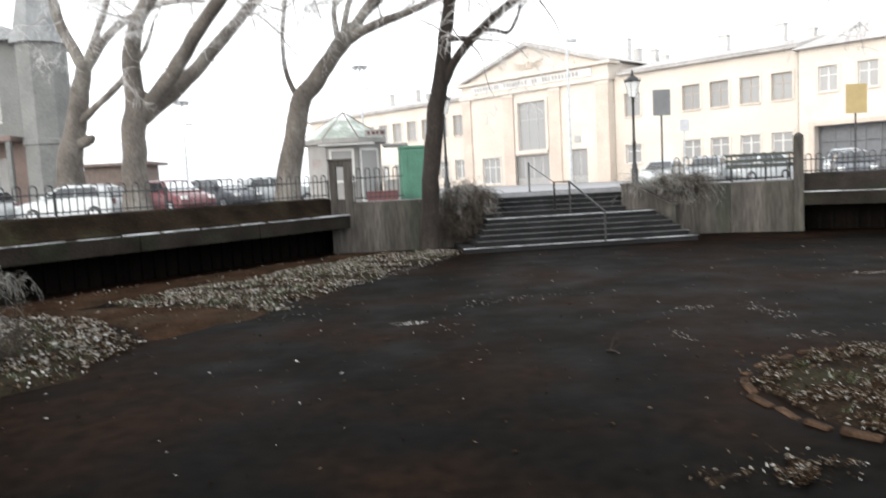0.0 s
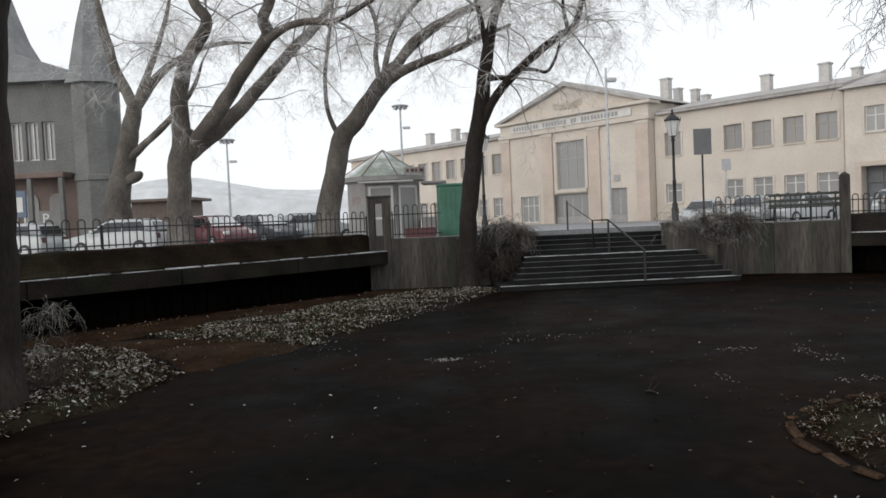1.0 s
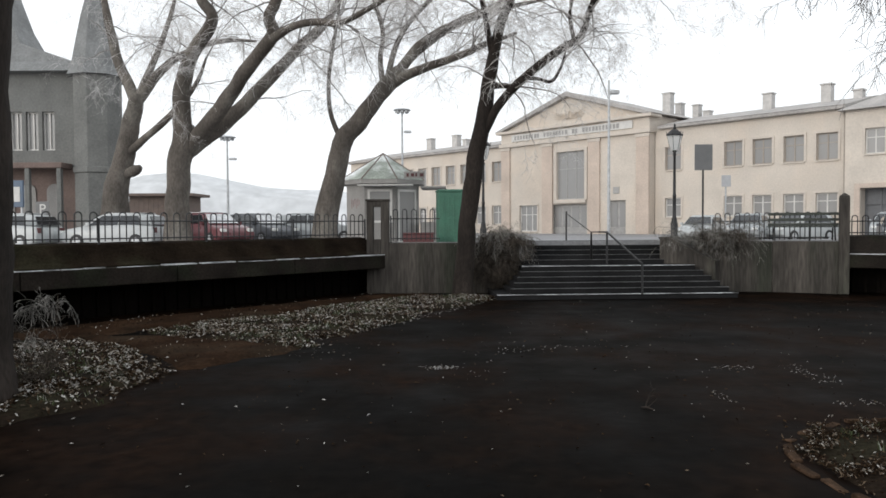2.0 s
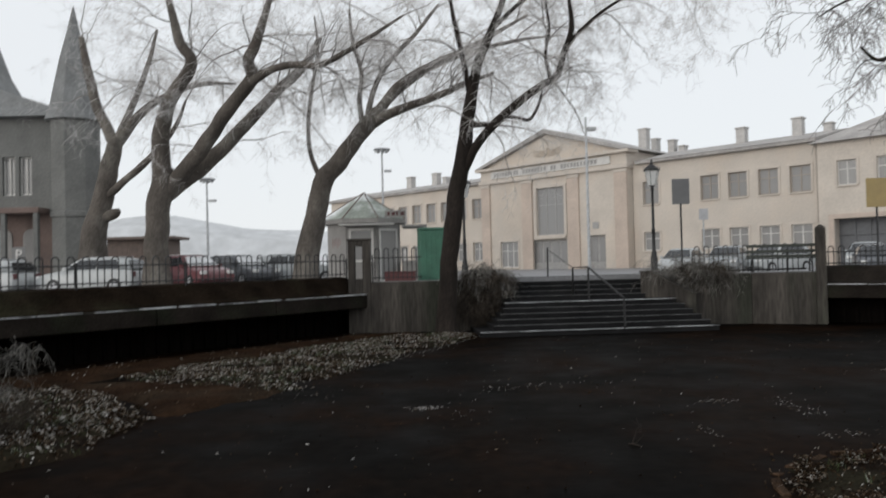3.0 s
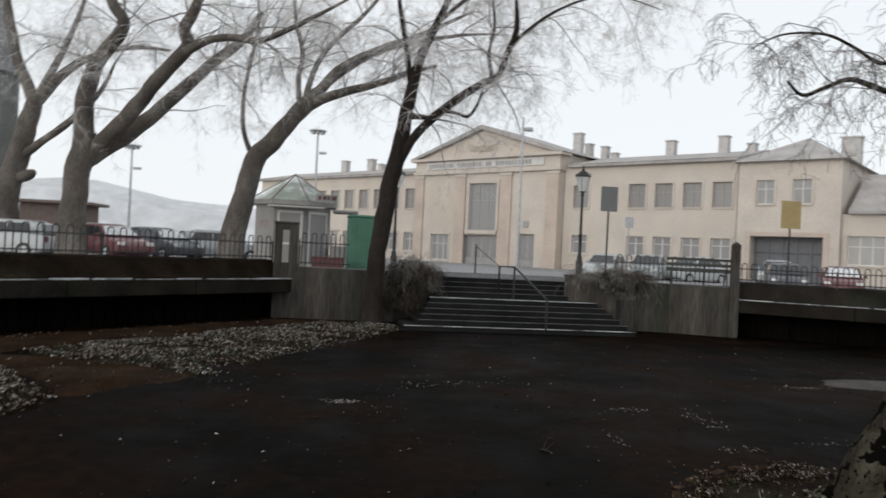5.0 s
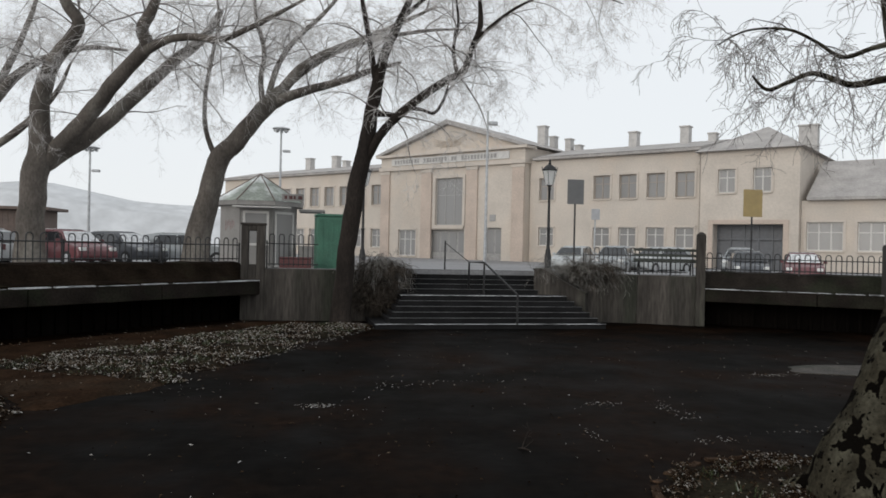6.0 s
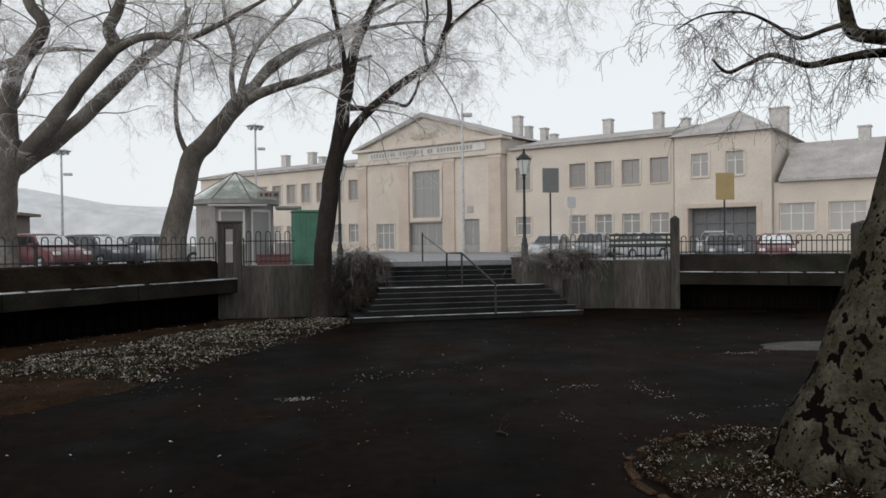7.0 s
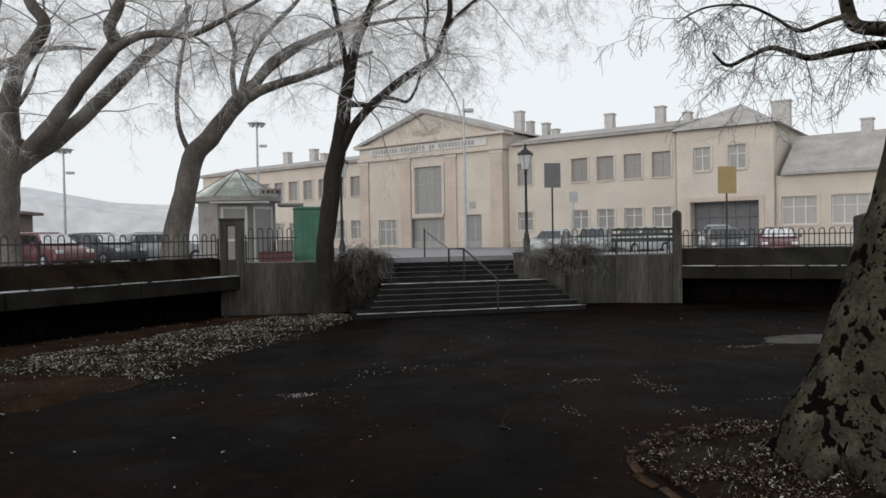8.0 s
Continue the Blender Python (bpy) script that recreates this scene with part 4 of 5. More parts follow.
board(10.08, 30.0, 1.45, 4.36, 5.40, 0.72, SIGN_GREY, "square dark sign board on a slim pole")
board(18.15, 30.0, 1.4, 4.06, 5.25, 0.90, SIGN_YELLOW, "square ochre-yellow sign board on a slim pole")
board(13.2, 36.0, 1.4, 4.0, 4.55, 0.45, SIGN_PALE, "small pale square sign on a pole")


def mast(x, y, top, label, arm=0.72, small=True):
    t = thing("light_mast", pose(x, y, FAR), label, "light mast", "floodlight masts")
    bm = bmesh.new()
    lathe(bm, [(0.12, 0), (0.07, top - FAR)], 10)
    part("pole", bm, GALV, t)
    head = bmesh.new()
    lathe(head, [(0.08, top - FAR - 0.05), (arm * 0.75, top - FAR + 0.10), (arm, top - FAR + 0.14), (arm * 0.9, top - FAR + 0.22), (0.10, top - FAR + 0.24)], 20)
    part("lamp_ring", head, GALV, t)
    for i in range(8):
        v, fc = tubes([[(Vector((arm * 0.62 * math.cos(math.pi / 4 * i), arm * 0.62 * math.sin(math.pi / 4 * i), top - FAR - 0.05)), 0.13),
                        (Vector((arm * 0.72 * math.cos(math.pi / 4 * i), arm * 0.72 * math.sin(math.pi / 4 * i), top - FAR + 0.12)), 0.09)]], 8)
        raw("floodlight", v, fc, GALV, t)
    if small:
        part("side_lamp", box_bm(0.15, 0.75, -0.15, 0.15, top - FAR - 1.7, top - FAR - 1.5, bevel=0.04), GALV, t)
    return t


mast(-18.44, 60, 9.3, "tall grey floodlight mast over the car park")
mast(-4.15, 60, 11.4, "tall grey floodlight mast behind the kiosk")
pole = thing("light_mast", pose(10.06, 48, FAR), "slim grey pole with one small lamp", "light mast", "floodlight masts")
bm = bmesh.new()
lathe(bm, [(0.11, 0), (0.07, 10.1)], 10)
part("pole", bm, GALV, pole)
part("side_lamp", box_bm(0.1, 0.65, -0.2, 0.2, 9.2, 9.45, bevel=0.05), GALV, pole)

# ---- bench ----
bench = thing("park_bench", along((10.12, 23.9), (12.2, 23.3), UP), "dark slatted park bench on the wall's top", "bench")
for z in (0.46, 0.62, 0.80):
    part("back_slat", box_bm(0, 2.15, -0.02, 0.02, z, z + 0.09, bevel=0.008), BENCH_WOOD, bench)
for y in (0.06, 0.18, 0.30):
    part("seat_slat", box_bm(0, 2.15, y, y + 0.09, 0.42, 0.455, bevel=0.008), BENCH_WOOD, bench)
for x in (0.2, 1.95):
    v, fc = tubes([[(Vector((x, 0.40, 0)), 0.025), (Vector((x, 0.36, 0.40)), 0.025), (Vector((x, 0.045, 0.40)), 0.025), (Vector((x, 0.045, 0.9)), 0.025)]], 6)
    raw("leg", v, fc, IRON, bench)
    v, fc = tubes([[(Vector((x, 0.045, 0.40)), 0.025), (Vector((x, -0.06, 0)), 0.025)]], 6)
    raw("leg", v, fc, IRON, bench)

# ---- kiosk and booth ----
kiosk = thing("kiosk", pose(-3.2, 33.6, FAR), "eight-sided pale kiosk with a frosted tented roof", "kiosk")
R8 = 1.72


def ring8(r, z, n=8, turn=22.5):
    return [(r * math.cos(radians(turn + 360 / n * i)), r * math.sin(radians(turn + 360 / n * i)), z) for i in range(n)]


for i in range(8):
    a, b = ring8(R8, 0)[i][:2], ring8(R8, 0)[(i + 1) % 8][:2]
    m = along(a, b)
    n = length(a, b)
    p = part("wall_panel", box_bm(0.02, n - 0.02, 0, 0.06, 0, 2.62, bevel=0.01), KIOSK_WALL, kiosk)
    p.matrix_basis = m
    if i == 4:
        for k in range(6):
            part("paint_mark", box_bm(0.35 + 0.11 * k, 0.40 + 0.11 * k, -0.012, -0.003, 1.55 + 0.08 * (k % 3), 2.0 - 0.07 * (k % 2)), GRAFFITI, p)
    if i in (5, 6):
        w = part("shop_window", box_bm(0.2, n - 0.2, -0.03, -0.003, 1.0 if i != 6 else 0.1, 2.3, bevel=0.006), GLASS_DARK, p)
        part("window_frame", pierced(0.12, n - 0.12, 0.92 if i != 6 else 0.02, 2.38, -0.05, -0.032, [(0.22, n - 0.22, 1.02 if i != 6 else 0.12, 2.28)]), WHITE_PAINT, p)
bm = bmesh.new()
lathe(bm, [(R8 + 0.28, 2.62), (R8 + 0.30, 2.80), (R8 + 0.1, 2.84)], 8)
bmesh.ops.rotate(bm, cent=(0, 0, 0), matrix=Matrix.Rotation(radians(22.5), 3, "Z"), verts=bm.verts)
part("fascia", bm, KIOSK_WALL, kiosk)
for i in range(8):
    bm = bmesh.new()
    a, b = ring8(R8 + 0.30, 2.82)[i], ring8(R8 + 0.30, 2.82)[(i + 1) % 8]
    vs = [bm.verts.new(v) for v in (a, b, (0, 0, 4.08), (a[0] * 0.98, a[1] * 0.98, 2.78), (b[0] * 0.98, b[1] * 0.98, 2.78), (0, 0, 4.02))]
    for f in ((0, 1, 2), (3, 5, 4), (0, 3, 4, 1), (1, 4, 5, 2), (2, 5, 3, 0)):
        bm.faces.new([vs[k] for k in f])
    part("roof_panel", bm, KIOSK_ROOF, kiosk)
    v, fc = tubes([[(Vector(a), 0.03), (Vector((0, 0, 4.08)), 0.03)]], 5)
    raw("roof_rib", v, fc, HUT_WOOD, kiosk)
roof_sign = part("roof_sign", box_bm(1.05, 1.95, -1.6, -1.52, 2.84, 3.14, bevel=0.015), KIOSK_WALL, kiosk, "small pale shop sign on the eaves")
for k, w in enumerate((0.10, 0.14, 0.08, 0.16)):
    part("letter_bar", box_bm(1.16 + 0.19 * k, 1.16 + 0.19 * k + w, -1.612, -1.603, 2.92, 3.06), PAINT_RED, roof_sign)
part("awning", box_bm(-0.9, 1.45, -2.25, -1.62, 2.50, 2.56, bevel=0.01), WHITE_PAINT, kiosk, "thin pale awning strip")
canopy = part("canopy", box_bm(1.75, 2.85, -1.3, 0.6, 2.42, 2.52, bevel=0.02), KIOSK_WALL, kiosk)
for x, y in ((2.75, -1.2), (2.75, 0.5)):
    part("canopy_post", box_bm(x - 0.03, x + 0.03, y - 0.03, y + 0.03, 0, 2.415), WHITE_PAINT, kiosk)
part("counter", box_bm(1.75, 2.5, -1.1, 0.4, 0, 0.95, bevel=0.02), KIOSK_WALL, kiosk)
crates = thing("plastic_crates", pose(-1.4, 29.2, 1.45), "red plastic crate beside the fence", "crate")
part("crate", box_bm(-0.6, 0.6, -0.3, 0.3, 0, 0.40, bevel=0.03), PAINT_RED, crates)
part("crate_rim", box_bm(-0.63, 0.63, -0.33, 0.33, 0.405, 0.46, bevel=0.02), PAINT_RED, crates)

booth = thing("toilet_booth", pose(-0.16, 30.5, 1.42, 0, 0, 8), "green plastic toilet booth with a pale top", "booth")
part("body", box_bm(-0.52, 0.52, -0.5, 0.5, 0, 2.12, bevel=0.03), GREEN, booth)
for x in (-0.3, -0.1, 0.1, 0.3):
    part("rib", box_bm(x - 0.03, x + 0.03, -0.525, -0.503, 0.12, 1.98, bevel=0.008), GREEN, booth)
part("roof", box_bm(-0.55, 0.55, -0.53, 0.53, 2.125, 2.24, bevel=0.05), GREEN, booth)

hut = thing("market_hut", pose(-15.1, 38.5, FAR), "low brown wooden hut with a flat roof", "hut")
for i in range(12):
    part("board", box_bm(-1.5 + i * 0.25, -1.26 + i * 0.25, -1, -0.95, 0, 2.35), HUT_WOOD, hut)
part("body", box_bm(-1.48, 1.48, -0.945, 1, 0, 2.35), HUT_WOOD, hut)
part("roof", box_bm(-1.9, 1.9, -1.4, 1.3, 2.355, 2.5, bevel=0.02), HUT_WOOD, hut)


# ---- cars ----
def car(label, m, paint, estate=False, front=None):
    """A small car, nose towards x: body, cabin, windows, wheels and lights."""
    t = thing("car", m, label, "car", "parked cars")
    body = bmesh.new()
    outline = [(-2.0, 0.32), (-2.05, 0.62), (-1.98, 0.92), (-1.2, 0.98), (0.9, 0.95), (1.75, 0.80), (2.02, 0.62), (2.05, 0.36), (1.7, 0.22), (-1.7, 0.22)]
    side_prism(body, outline, -0.84, 0.84)
    bmesh.ops.bevel(body, geom=body.edges[:], offset=0.09, segments=3, affect="EDGES", profile=0.6)
    shell = part("body", body, paint, t, smooth=True)
    cabin = bmesh.new()
    top = [(-1.95, 0.94), (-1.70 if not estate else -1.9, 1.36), (-1.35, 1.44), (0.0, 1.46), (0.35, 1.38), (1.05, 0.93)]
    rings = []
    for x, z in top:
        half = 0.80 - 0.22 * max(0, (z - 0.94) / 0.5)
        rings.append([cabin.verts.new((x, s * half, z)) for s in (-1, 1)])
    n = len(rings)
    for i in range(n):
        j = (i + 1) % n
        cabin.faces.new((rings[i][0], rings[i][1], rings[j][1], rings[j][0]))
    cabin.faces.new([r[0] for r in rings]), cabin.faces.new([r[1] for r in rings][::-1])
    bmesh.ops.bevel(cabin, geom=cabin.edges[:], offset=0.05, segments=2, affect="EDGES")
    part("cabin", cabin, paint, t, smooth=True)
    for s in (-1, 1):
        for a, b, c, d in ((-1.5, -0.55, -1.3, -0.55), (-0.48, 0.72, -0.48, 0.22)):
            g = bmesh.new()
            vs = [g.verts.new((x, s * (0.815 - 0.22 * max(0, (z - 0.94) / 0.5) + e), z)) for e in (-0.02, 0.006) for x, z in ((a, 0.99), (b, 0.99), (d, 1.36), (c, 1.36))]
            for f in ((0, 1, 2, 3), (7, 6, 5, 4), (0, 4, 5, 1), (1, 5, 6, 2), (2, 6, 7, 3), (3, 7, 4, 0)):
                g.faces.new([vs[k] for k in f])
            part("side_window", g, CAR_GLASS, t)
        for x in (-1.28, 1.25):
            wheel = bmesh.new()
            lathe(wheel, [(0.20, -0.10), (0.28, -0.10), (0.31, -0.06), (0.31, 0.06), (0.28, 0.10), (0.20, 0.10)], 18)
            bmesh.ops.rotate(wheel, cent=(0, 0, 0), matrix=Matrix.Rotation(radians(90), 3, "X"), verts=wheel.verts)
            bmesh.ops.translate(wheel, verts=wheel.verts, vec=(x, s * 0.77, 0.31))
            w = part("wheel", wheel, IRON, t)
            rim = bmesh.new()
            lathe(rim, [(0.19, -0.02), (0.17, 0.02), (0.05, 0.03)], 14)
            bmesh.ops.rotate(rim, cent=(0, 0, 0), matrix=Matrix.Rotation(radians(-90 * s), 3, "X"), verts=rim.verts)
            bmesh.ops.translate(rim, verts=rim.verts, vec=(x, s * 0.865, 0.31))
            part("rim", rim, GALV, w)
        part("headlight", box_bm(1.90, 2.04, *sorted((s * 0.5, s * 0.76)), 0.62, 0.76, bevel=0.02), LAMP_GLASS, t)
        part("tail_light", box_bm(-2.07, -1.95, *sorted((s * 0.55, s * 0.78)), 0.66, 0.88, bevel=0.02), PAINT_RED, t)
        part("mirror", box_bm(0.62, 0.78, *sorted((s * 0.84, s * 1.0)), 0.95, 1.08, bevel=0.02), paint, t)
    for a, b in (((0.95, 0.985), (0.42, 1.37)), ((-1.97, 0.99), (-1.76 if not estate else -1.93, 1.33))):
        g = bmesh.new()
        e = 0.035 if a[0] > 0 else -0.035
        vs = [g.verts.new((x + k * e, s * (0.70 if z < 1.2 else 0.55), z + 0.01)) for k in (0, 1) for (x, z), s in ((a, -1), (a, 1), (b, 1), (b, -1))]
        for f in ((0, 1, 2, 3), (7, 6, 5, 4), (0, 4, 5, 1), (1, 5, 6, 2), (2, 6, 7, 3), (3, 7, 4, 0)):
            g.faces.new([vs[k] for k in f])
        part("windscreen" if a[0] > 0 else "rear_window", g, front if front and a[0] > 0 else CAR_GLASS, t)
    part("frosty_roof", box_bm(-1.45, 0.05, -0.52, 0.52, 1.455, 1.475, bevel=0.008), FROST, t, "thin frost on the roof")
    return t


def paint(name, rgb):
    return material(name, rgb, 0.35, spread=0.06, scale=2, fine=30, bump=0)


WHITE_CAR, RED_CAR, DARK_CAR, SILVER_CAR = paint("white_car_paint", (0.46, 0.475, 0.475)), paint("red_car_paint", (0.13, 0.04, 0.045)), paint("dark_car_paint", (0.07, 0.075, 0.085)), paint("silver_car_paint", (0.34, 0.36, 0.37))
car("white hatchback parked behind the fence, frost on the roof", pose(-14.1, 30.6, FAR - 0.1, 0, 0, 175), WHITE_CAR)
car("white saloon car parked at the end of the row", pose(-18.5, 30.2, FAR - 0.1, 0, 0, 172), WHITE_CAR)
car("dark red hatchback with a frosted windscreen, parked", pose(-10.6, 32.2, FAR - 0.05, 0, 0, -42), RED_CAR, front=FROST)
car("dark grey estate car parked in the row", pose(-9.4, 35.5, FAR - 0.05, 0, 0, -38), DARK_CAR, estate=True, front=FROST)
car("silver estate car parked behind the leaning tree", pose(-6.7, 36.5, FAR - 0.05, 0, 0, 8), SILVER_CAR, estate=True)
car("red hatchback parked before the gateway", pose(22.15, 32.2, FAR - 0.3, 0, 0, 238), RED_CAR, front=FROST)
car("dark blue car parked before the gateway", pose(20.2, 33.6, FAR - 0.3, 0, 0, 244), DARK_CAR)
car("white estate car parked behind the bench", pose(15.2, 38.2, FAR - 0.15, 0, 0, 238), SILVER_CAR, estate=True)
car("white hatchback parked behind the bench", pose(17.9, 38.6, FAR - 0.15, 0, 0, 205), WHITE_CAR)
car("white car half hidden by the shrubs near the station", pose(13.5, 40.2, FAR - 0.2, 0, 0, 236), WHITE_CAR)
car("silver estate car parked in front of the gateway", pose(22.5, 38.2, FAR - 0.1, 0, 0, 236), SILVER_CAR, estate=True)

# ---- dark house ----
house = thing("villa", pose(-22.5, 40, FAR), "dark grey villa with a steep turret roof behind bare trees", "house")
hv = [(-2.6 + 0.9 * i, -1.92 + 0.9 * i, 5.0, 7.1) for i in range(4)]
part("wall", pierced(-8.5, 2.9, 4.06, 9.2, 0, 0.4, hv), HOUSE_WALL, house)
part("lower_wall", box_bm(-8.5, 2.9, 0, 0.4, 0, 4.055), HOUSE_BRICK, house, "red-brown lower storey")
part("core", box_bm(-8.5, 2.7, 0.5, 3.2, 0, 9.2), HOUSE_WALL, house)
for h in hv:
    w = part("window", pierced(h[0], h[1], h[2], h[3], 0.18, 0.25, [(h[0] + 0.08, (h[0] + h[1]) / 2 - 0.03, h[2] + 0.08, h[3] - 0.08), ((h[0] + h[1]) / 2 + 0.03, h[1] - 0.08, h[2] + 0.08, h[3] - 0.08)]), WHITE_PAINT, house)
    part("pane", box_bm(h[0] + 0.03, h[1] - 0.03, 0.255, 0.265, h[2] + 0.03, h[3] - 0.03), GLASS_DARK, w)
bm = bmesh.new()
rings = [[bm.verts.new(v) for v in ((x0, y0, z), (x1, y0, z), (x1, y1, z), (x0, y1, z))] for x0, x1, y0, y1, z in (
    (-9.0, 3.4, -0.6, 3.6, 9.2), (-8.2, 1.9, -0.1, 3.4, 9.8), (-5.6, -1.2, 0.3, 2.9, 10.9), (-5.2, -1.75, 0.5, 2.7, 12.0), (-4.8, -2.2, 0.7, 2.4, 13.6), (-4.0, -2.9, 1.2, 1.9, 16.4))]
for lo, hi in zip(rings, rings[1:]):
    for k in range(4):
        bm.faces.new((lo[k], lo[(k + 1) % 4], hi[(k + 1) % 4], hi[k]))
bm.faces.new(rings[-1]), bm.faces.new(rings[0][::-1])
part("roof", bm, HOUSE_ROOF, house)
bm = bmesh.new()
lathe(bm, [(1.28, 0), (1.28, 3.7), (1.36, 3.75), (1.36, 4.0), (1.28, 4.05), (1.28, 9.0)], 8, (3.1, 0.2))
part("turret", bm, HOUSE_WALL, house)
bm = bmesh.new()
lathe(bm, [(1.55, 8.95), (1.32, 9.5), (1.05, 10.9), (0.78, 12.2), (0.32, 14.0), (0.03, 15.3)], 8, (3.05, 0.2))
part("turret_roof", bm, HOUSE_ROOF, house)
part("porch_roof", box_bm(-5.6, 1.75, -1.2, -0.05, 3.95, 4.25, bevel=0.04), HOUSE_BRICK, house)
for x in (-5.2, -3.0, -0.15, 1.55):
    part("porch_post", box_bm(x - 0.12, x + 0.12, -1.15, -0.91, 0, 3.945, bevel=0.02), HOUSE_WALL, house)
for x in (-4.1, -1.9, -0.72, 0.72):
    arch = bmesh.new()
    side_prism(arch, [(x - 0.42, 0)] + [(x - 0.42 * math.cos(math.pi * k / 8), 2.75 + 0.42 * math.sin(math.pi * k / 8)) for k in range(9)] + [(x + 0.42, 0)], -0.06, -0.003)
    part("door", arch, KIOSK_WALL, house, "pale arched door")
panel = thing("info_panel", pose(-20.6, 34.2, FAR), "blue information panel with a pale screen", "sign")
part("panel", box_bm(-0.5, 0.5, -0.06, 0.06, 1.75, 3.0, bevel=0.02), BLUE, panel)
part("screen", box_bm(-0.36, 0.36, -0.075, -0.063, 2.0, 2.7), WHITE_PAINT, panel)
for x in (-0.4, 0.4):
    part("leg", box_bm(x - 0.04, x + 0.04, -0.04, 0.04, 0, 1.75, bevel=0.01), GALV, panel)
park = thing("parking_sign", pose(-18.3, 32.6, FAR), "dark square parking sign with a white letter", "sign")
bm = bmesh.new()
lathe(bm, [(0.03, 0), (0.03, 1.5)], 8)
part("pole", bm, GALV, park)
part("panel", box_bm(-0.3, 0.3, -0.05, -0.032, 1.3, 1.95, bevel=0.006), SIGN_GREY, park)
letter = bpy.data.curves.new("letter", "FONT")
letter.body, letter.size, letter.extrude, letter.align_x = "P", 0.62, 0.004, "CENTER"
letter.materials.append(WHITE_PAINT)
lob = new("letter", letter)
lob.parent = park
lob.matrix_basis = pose(0, -0.057, 1.41, 90, 0, 0)

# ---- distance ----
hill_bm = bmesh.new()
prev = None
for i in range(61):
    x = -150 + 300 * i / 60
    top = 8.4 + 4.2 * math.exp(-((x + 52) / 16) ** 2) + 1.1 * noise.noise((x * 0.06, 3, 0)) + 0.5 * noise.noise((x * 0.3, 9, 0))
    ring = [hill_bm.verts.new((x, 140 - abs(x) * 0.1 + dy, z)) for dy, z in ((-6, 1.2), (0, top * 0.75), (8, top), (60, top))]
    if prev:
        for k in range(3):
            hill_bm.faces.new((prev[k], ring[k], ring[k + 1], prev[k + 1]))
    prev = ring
tagged(part("hill_backdrop", hill_bm, HILL, None, smooth=True), "woods and roofs far behind the forecourt, haze painted into their pale colour", "backdrop", kind="structure")


# ---- shrubs, litter and frost ----
def shrub(label, spots, count, span, droop, seed, mats, thick=0.012, up=0.6):
    """A loose shrub: arching stems from several roots."""
    rnd = random.Random(seed)
    x, y, z = spots[0]
    t = thing("shrub", pose(x, y, z), label, "shrub")
    inv = t.matrix_world.inverted()
    out = ([], [])
    for _ in range(count):
        p = Vector(rnd.choice(spots)) + Vector((rnd.gauss(0, 0.12), rnd.gauss(0, 0.1), rnd.uniform(-0.05, 0.05)))
        grow(rnd, inv @ p, Vector((rnd.gauss(0, 0.7), rnd.gauss(-0.15, 0.7), up + rnd.random() * 0.5)), span * rnd.uniform(0.6, 1.1), thick, 1, out, droop, 3)
    v, f = tubes(out[1], 3)
    tagged(raw("foliage", v, f, mats, t), kind="stuff")
    return t


shrub("frosted hanging shrub over the end of the wall", [(1.0 + 0.13 * i, 23.85 + 0.06 * (i % 3), 1.66) for i in range(9)], 110, 0.9, 0.42, 4, TWIG_SHRUB, 0.010)
shrub("brown trailing shrub in front of the wall", [(0.9 + 0.14 * i, 23.62, 0.5 + 0.55 * (i % 3)) for i in range(9)], 260, 0.6, 0.35, 5, SHRUB_BROWN, 0.014)
shrub("frosted trailing shrub on the wall beside the stairs", [(7.4 + 0.24 * i, 24.35 - 0.03 * i, 1.66) for i in range(9)], 120, 0.85, 0.30, 6, TWIG_SHRUB, 0.010)
shrub("brown shrub behind the fence of the bench", [(8.1 + 0.3 * i, 24.2 - 0.06 * i, 1.6) for i in range(5)], 130, 0.6, 0.25, 7, SHRUB_BROWN, 0.012)
shrub("frosted arching shrub at the foot of a dark trunk", [(-5.72, 9.9, 0.55), (-5.66, 9.8, 0.85), (-5.6, 9.9, 1.1)], 11, 0.60, 0.34, 8, TWIG_SHRUB, 0.006)
shrub("dark leafless shrub at the foot of a trunk", [(-5.85, 10.0, 0.0), (-5.72, 9.95, 0.0)], 16, 0.85, 0.14, 18, SHRUB_BROWN, 0.008, 1.5)

LEAVES = island_colours("fallen_leaves", [(0.0, (0.020, 0.012, 0.007)), (0.26, (0.045, 0.027, 0.015)), (0.44, (0.085, 0.052, 0.030)), (0.51, (0.050, 0.052, 0.026)), (0.56, (0.20, 0.16, 0.12)), (0.68, (0.42, 0.385, 0.34)), (0.82, (0.62, 0.60, 0.57)), (0.94, (0.10, 0.065, 0.040))])
BROWN_LEAVES = island_colours("brown_leaves", [(0.0, (0.018, 0.010, 0.006)), (0.34, (0.038, 0.023, 0.013)), (0.60, (0.075, 0.048, 0.028)), (0.78, (0.16, 0.12, 0.085)), (0.87, (0.32, 0.29, 0.25)), (0.94, (0.52, 0.50, 0.47))])
FROST_LEAVES = island_colours("frosted_leaves", [(0.0, (0.30, 0.29, 0.27)), (0.3, (0.48, 0.47, 0.45)), (0.6, (0.14, 0.105, 0.07)), (0.8, (0.62, 0.61, 0.60))])


def inside(x, y, poly):
    hit = False
    for (x0, y0), (x1, y1) in zip(poly, poly[1:] + poly[:1]):
        if (y0 > y) != (y1 > y) and x < (x1 - x0) * (y - y0) / (y1 - y0) + x0:
            hit = not hit
    return hit


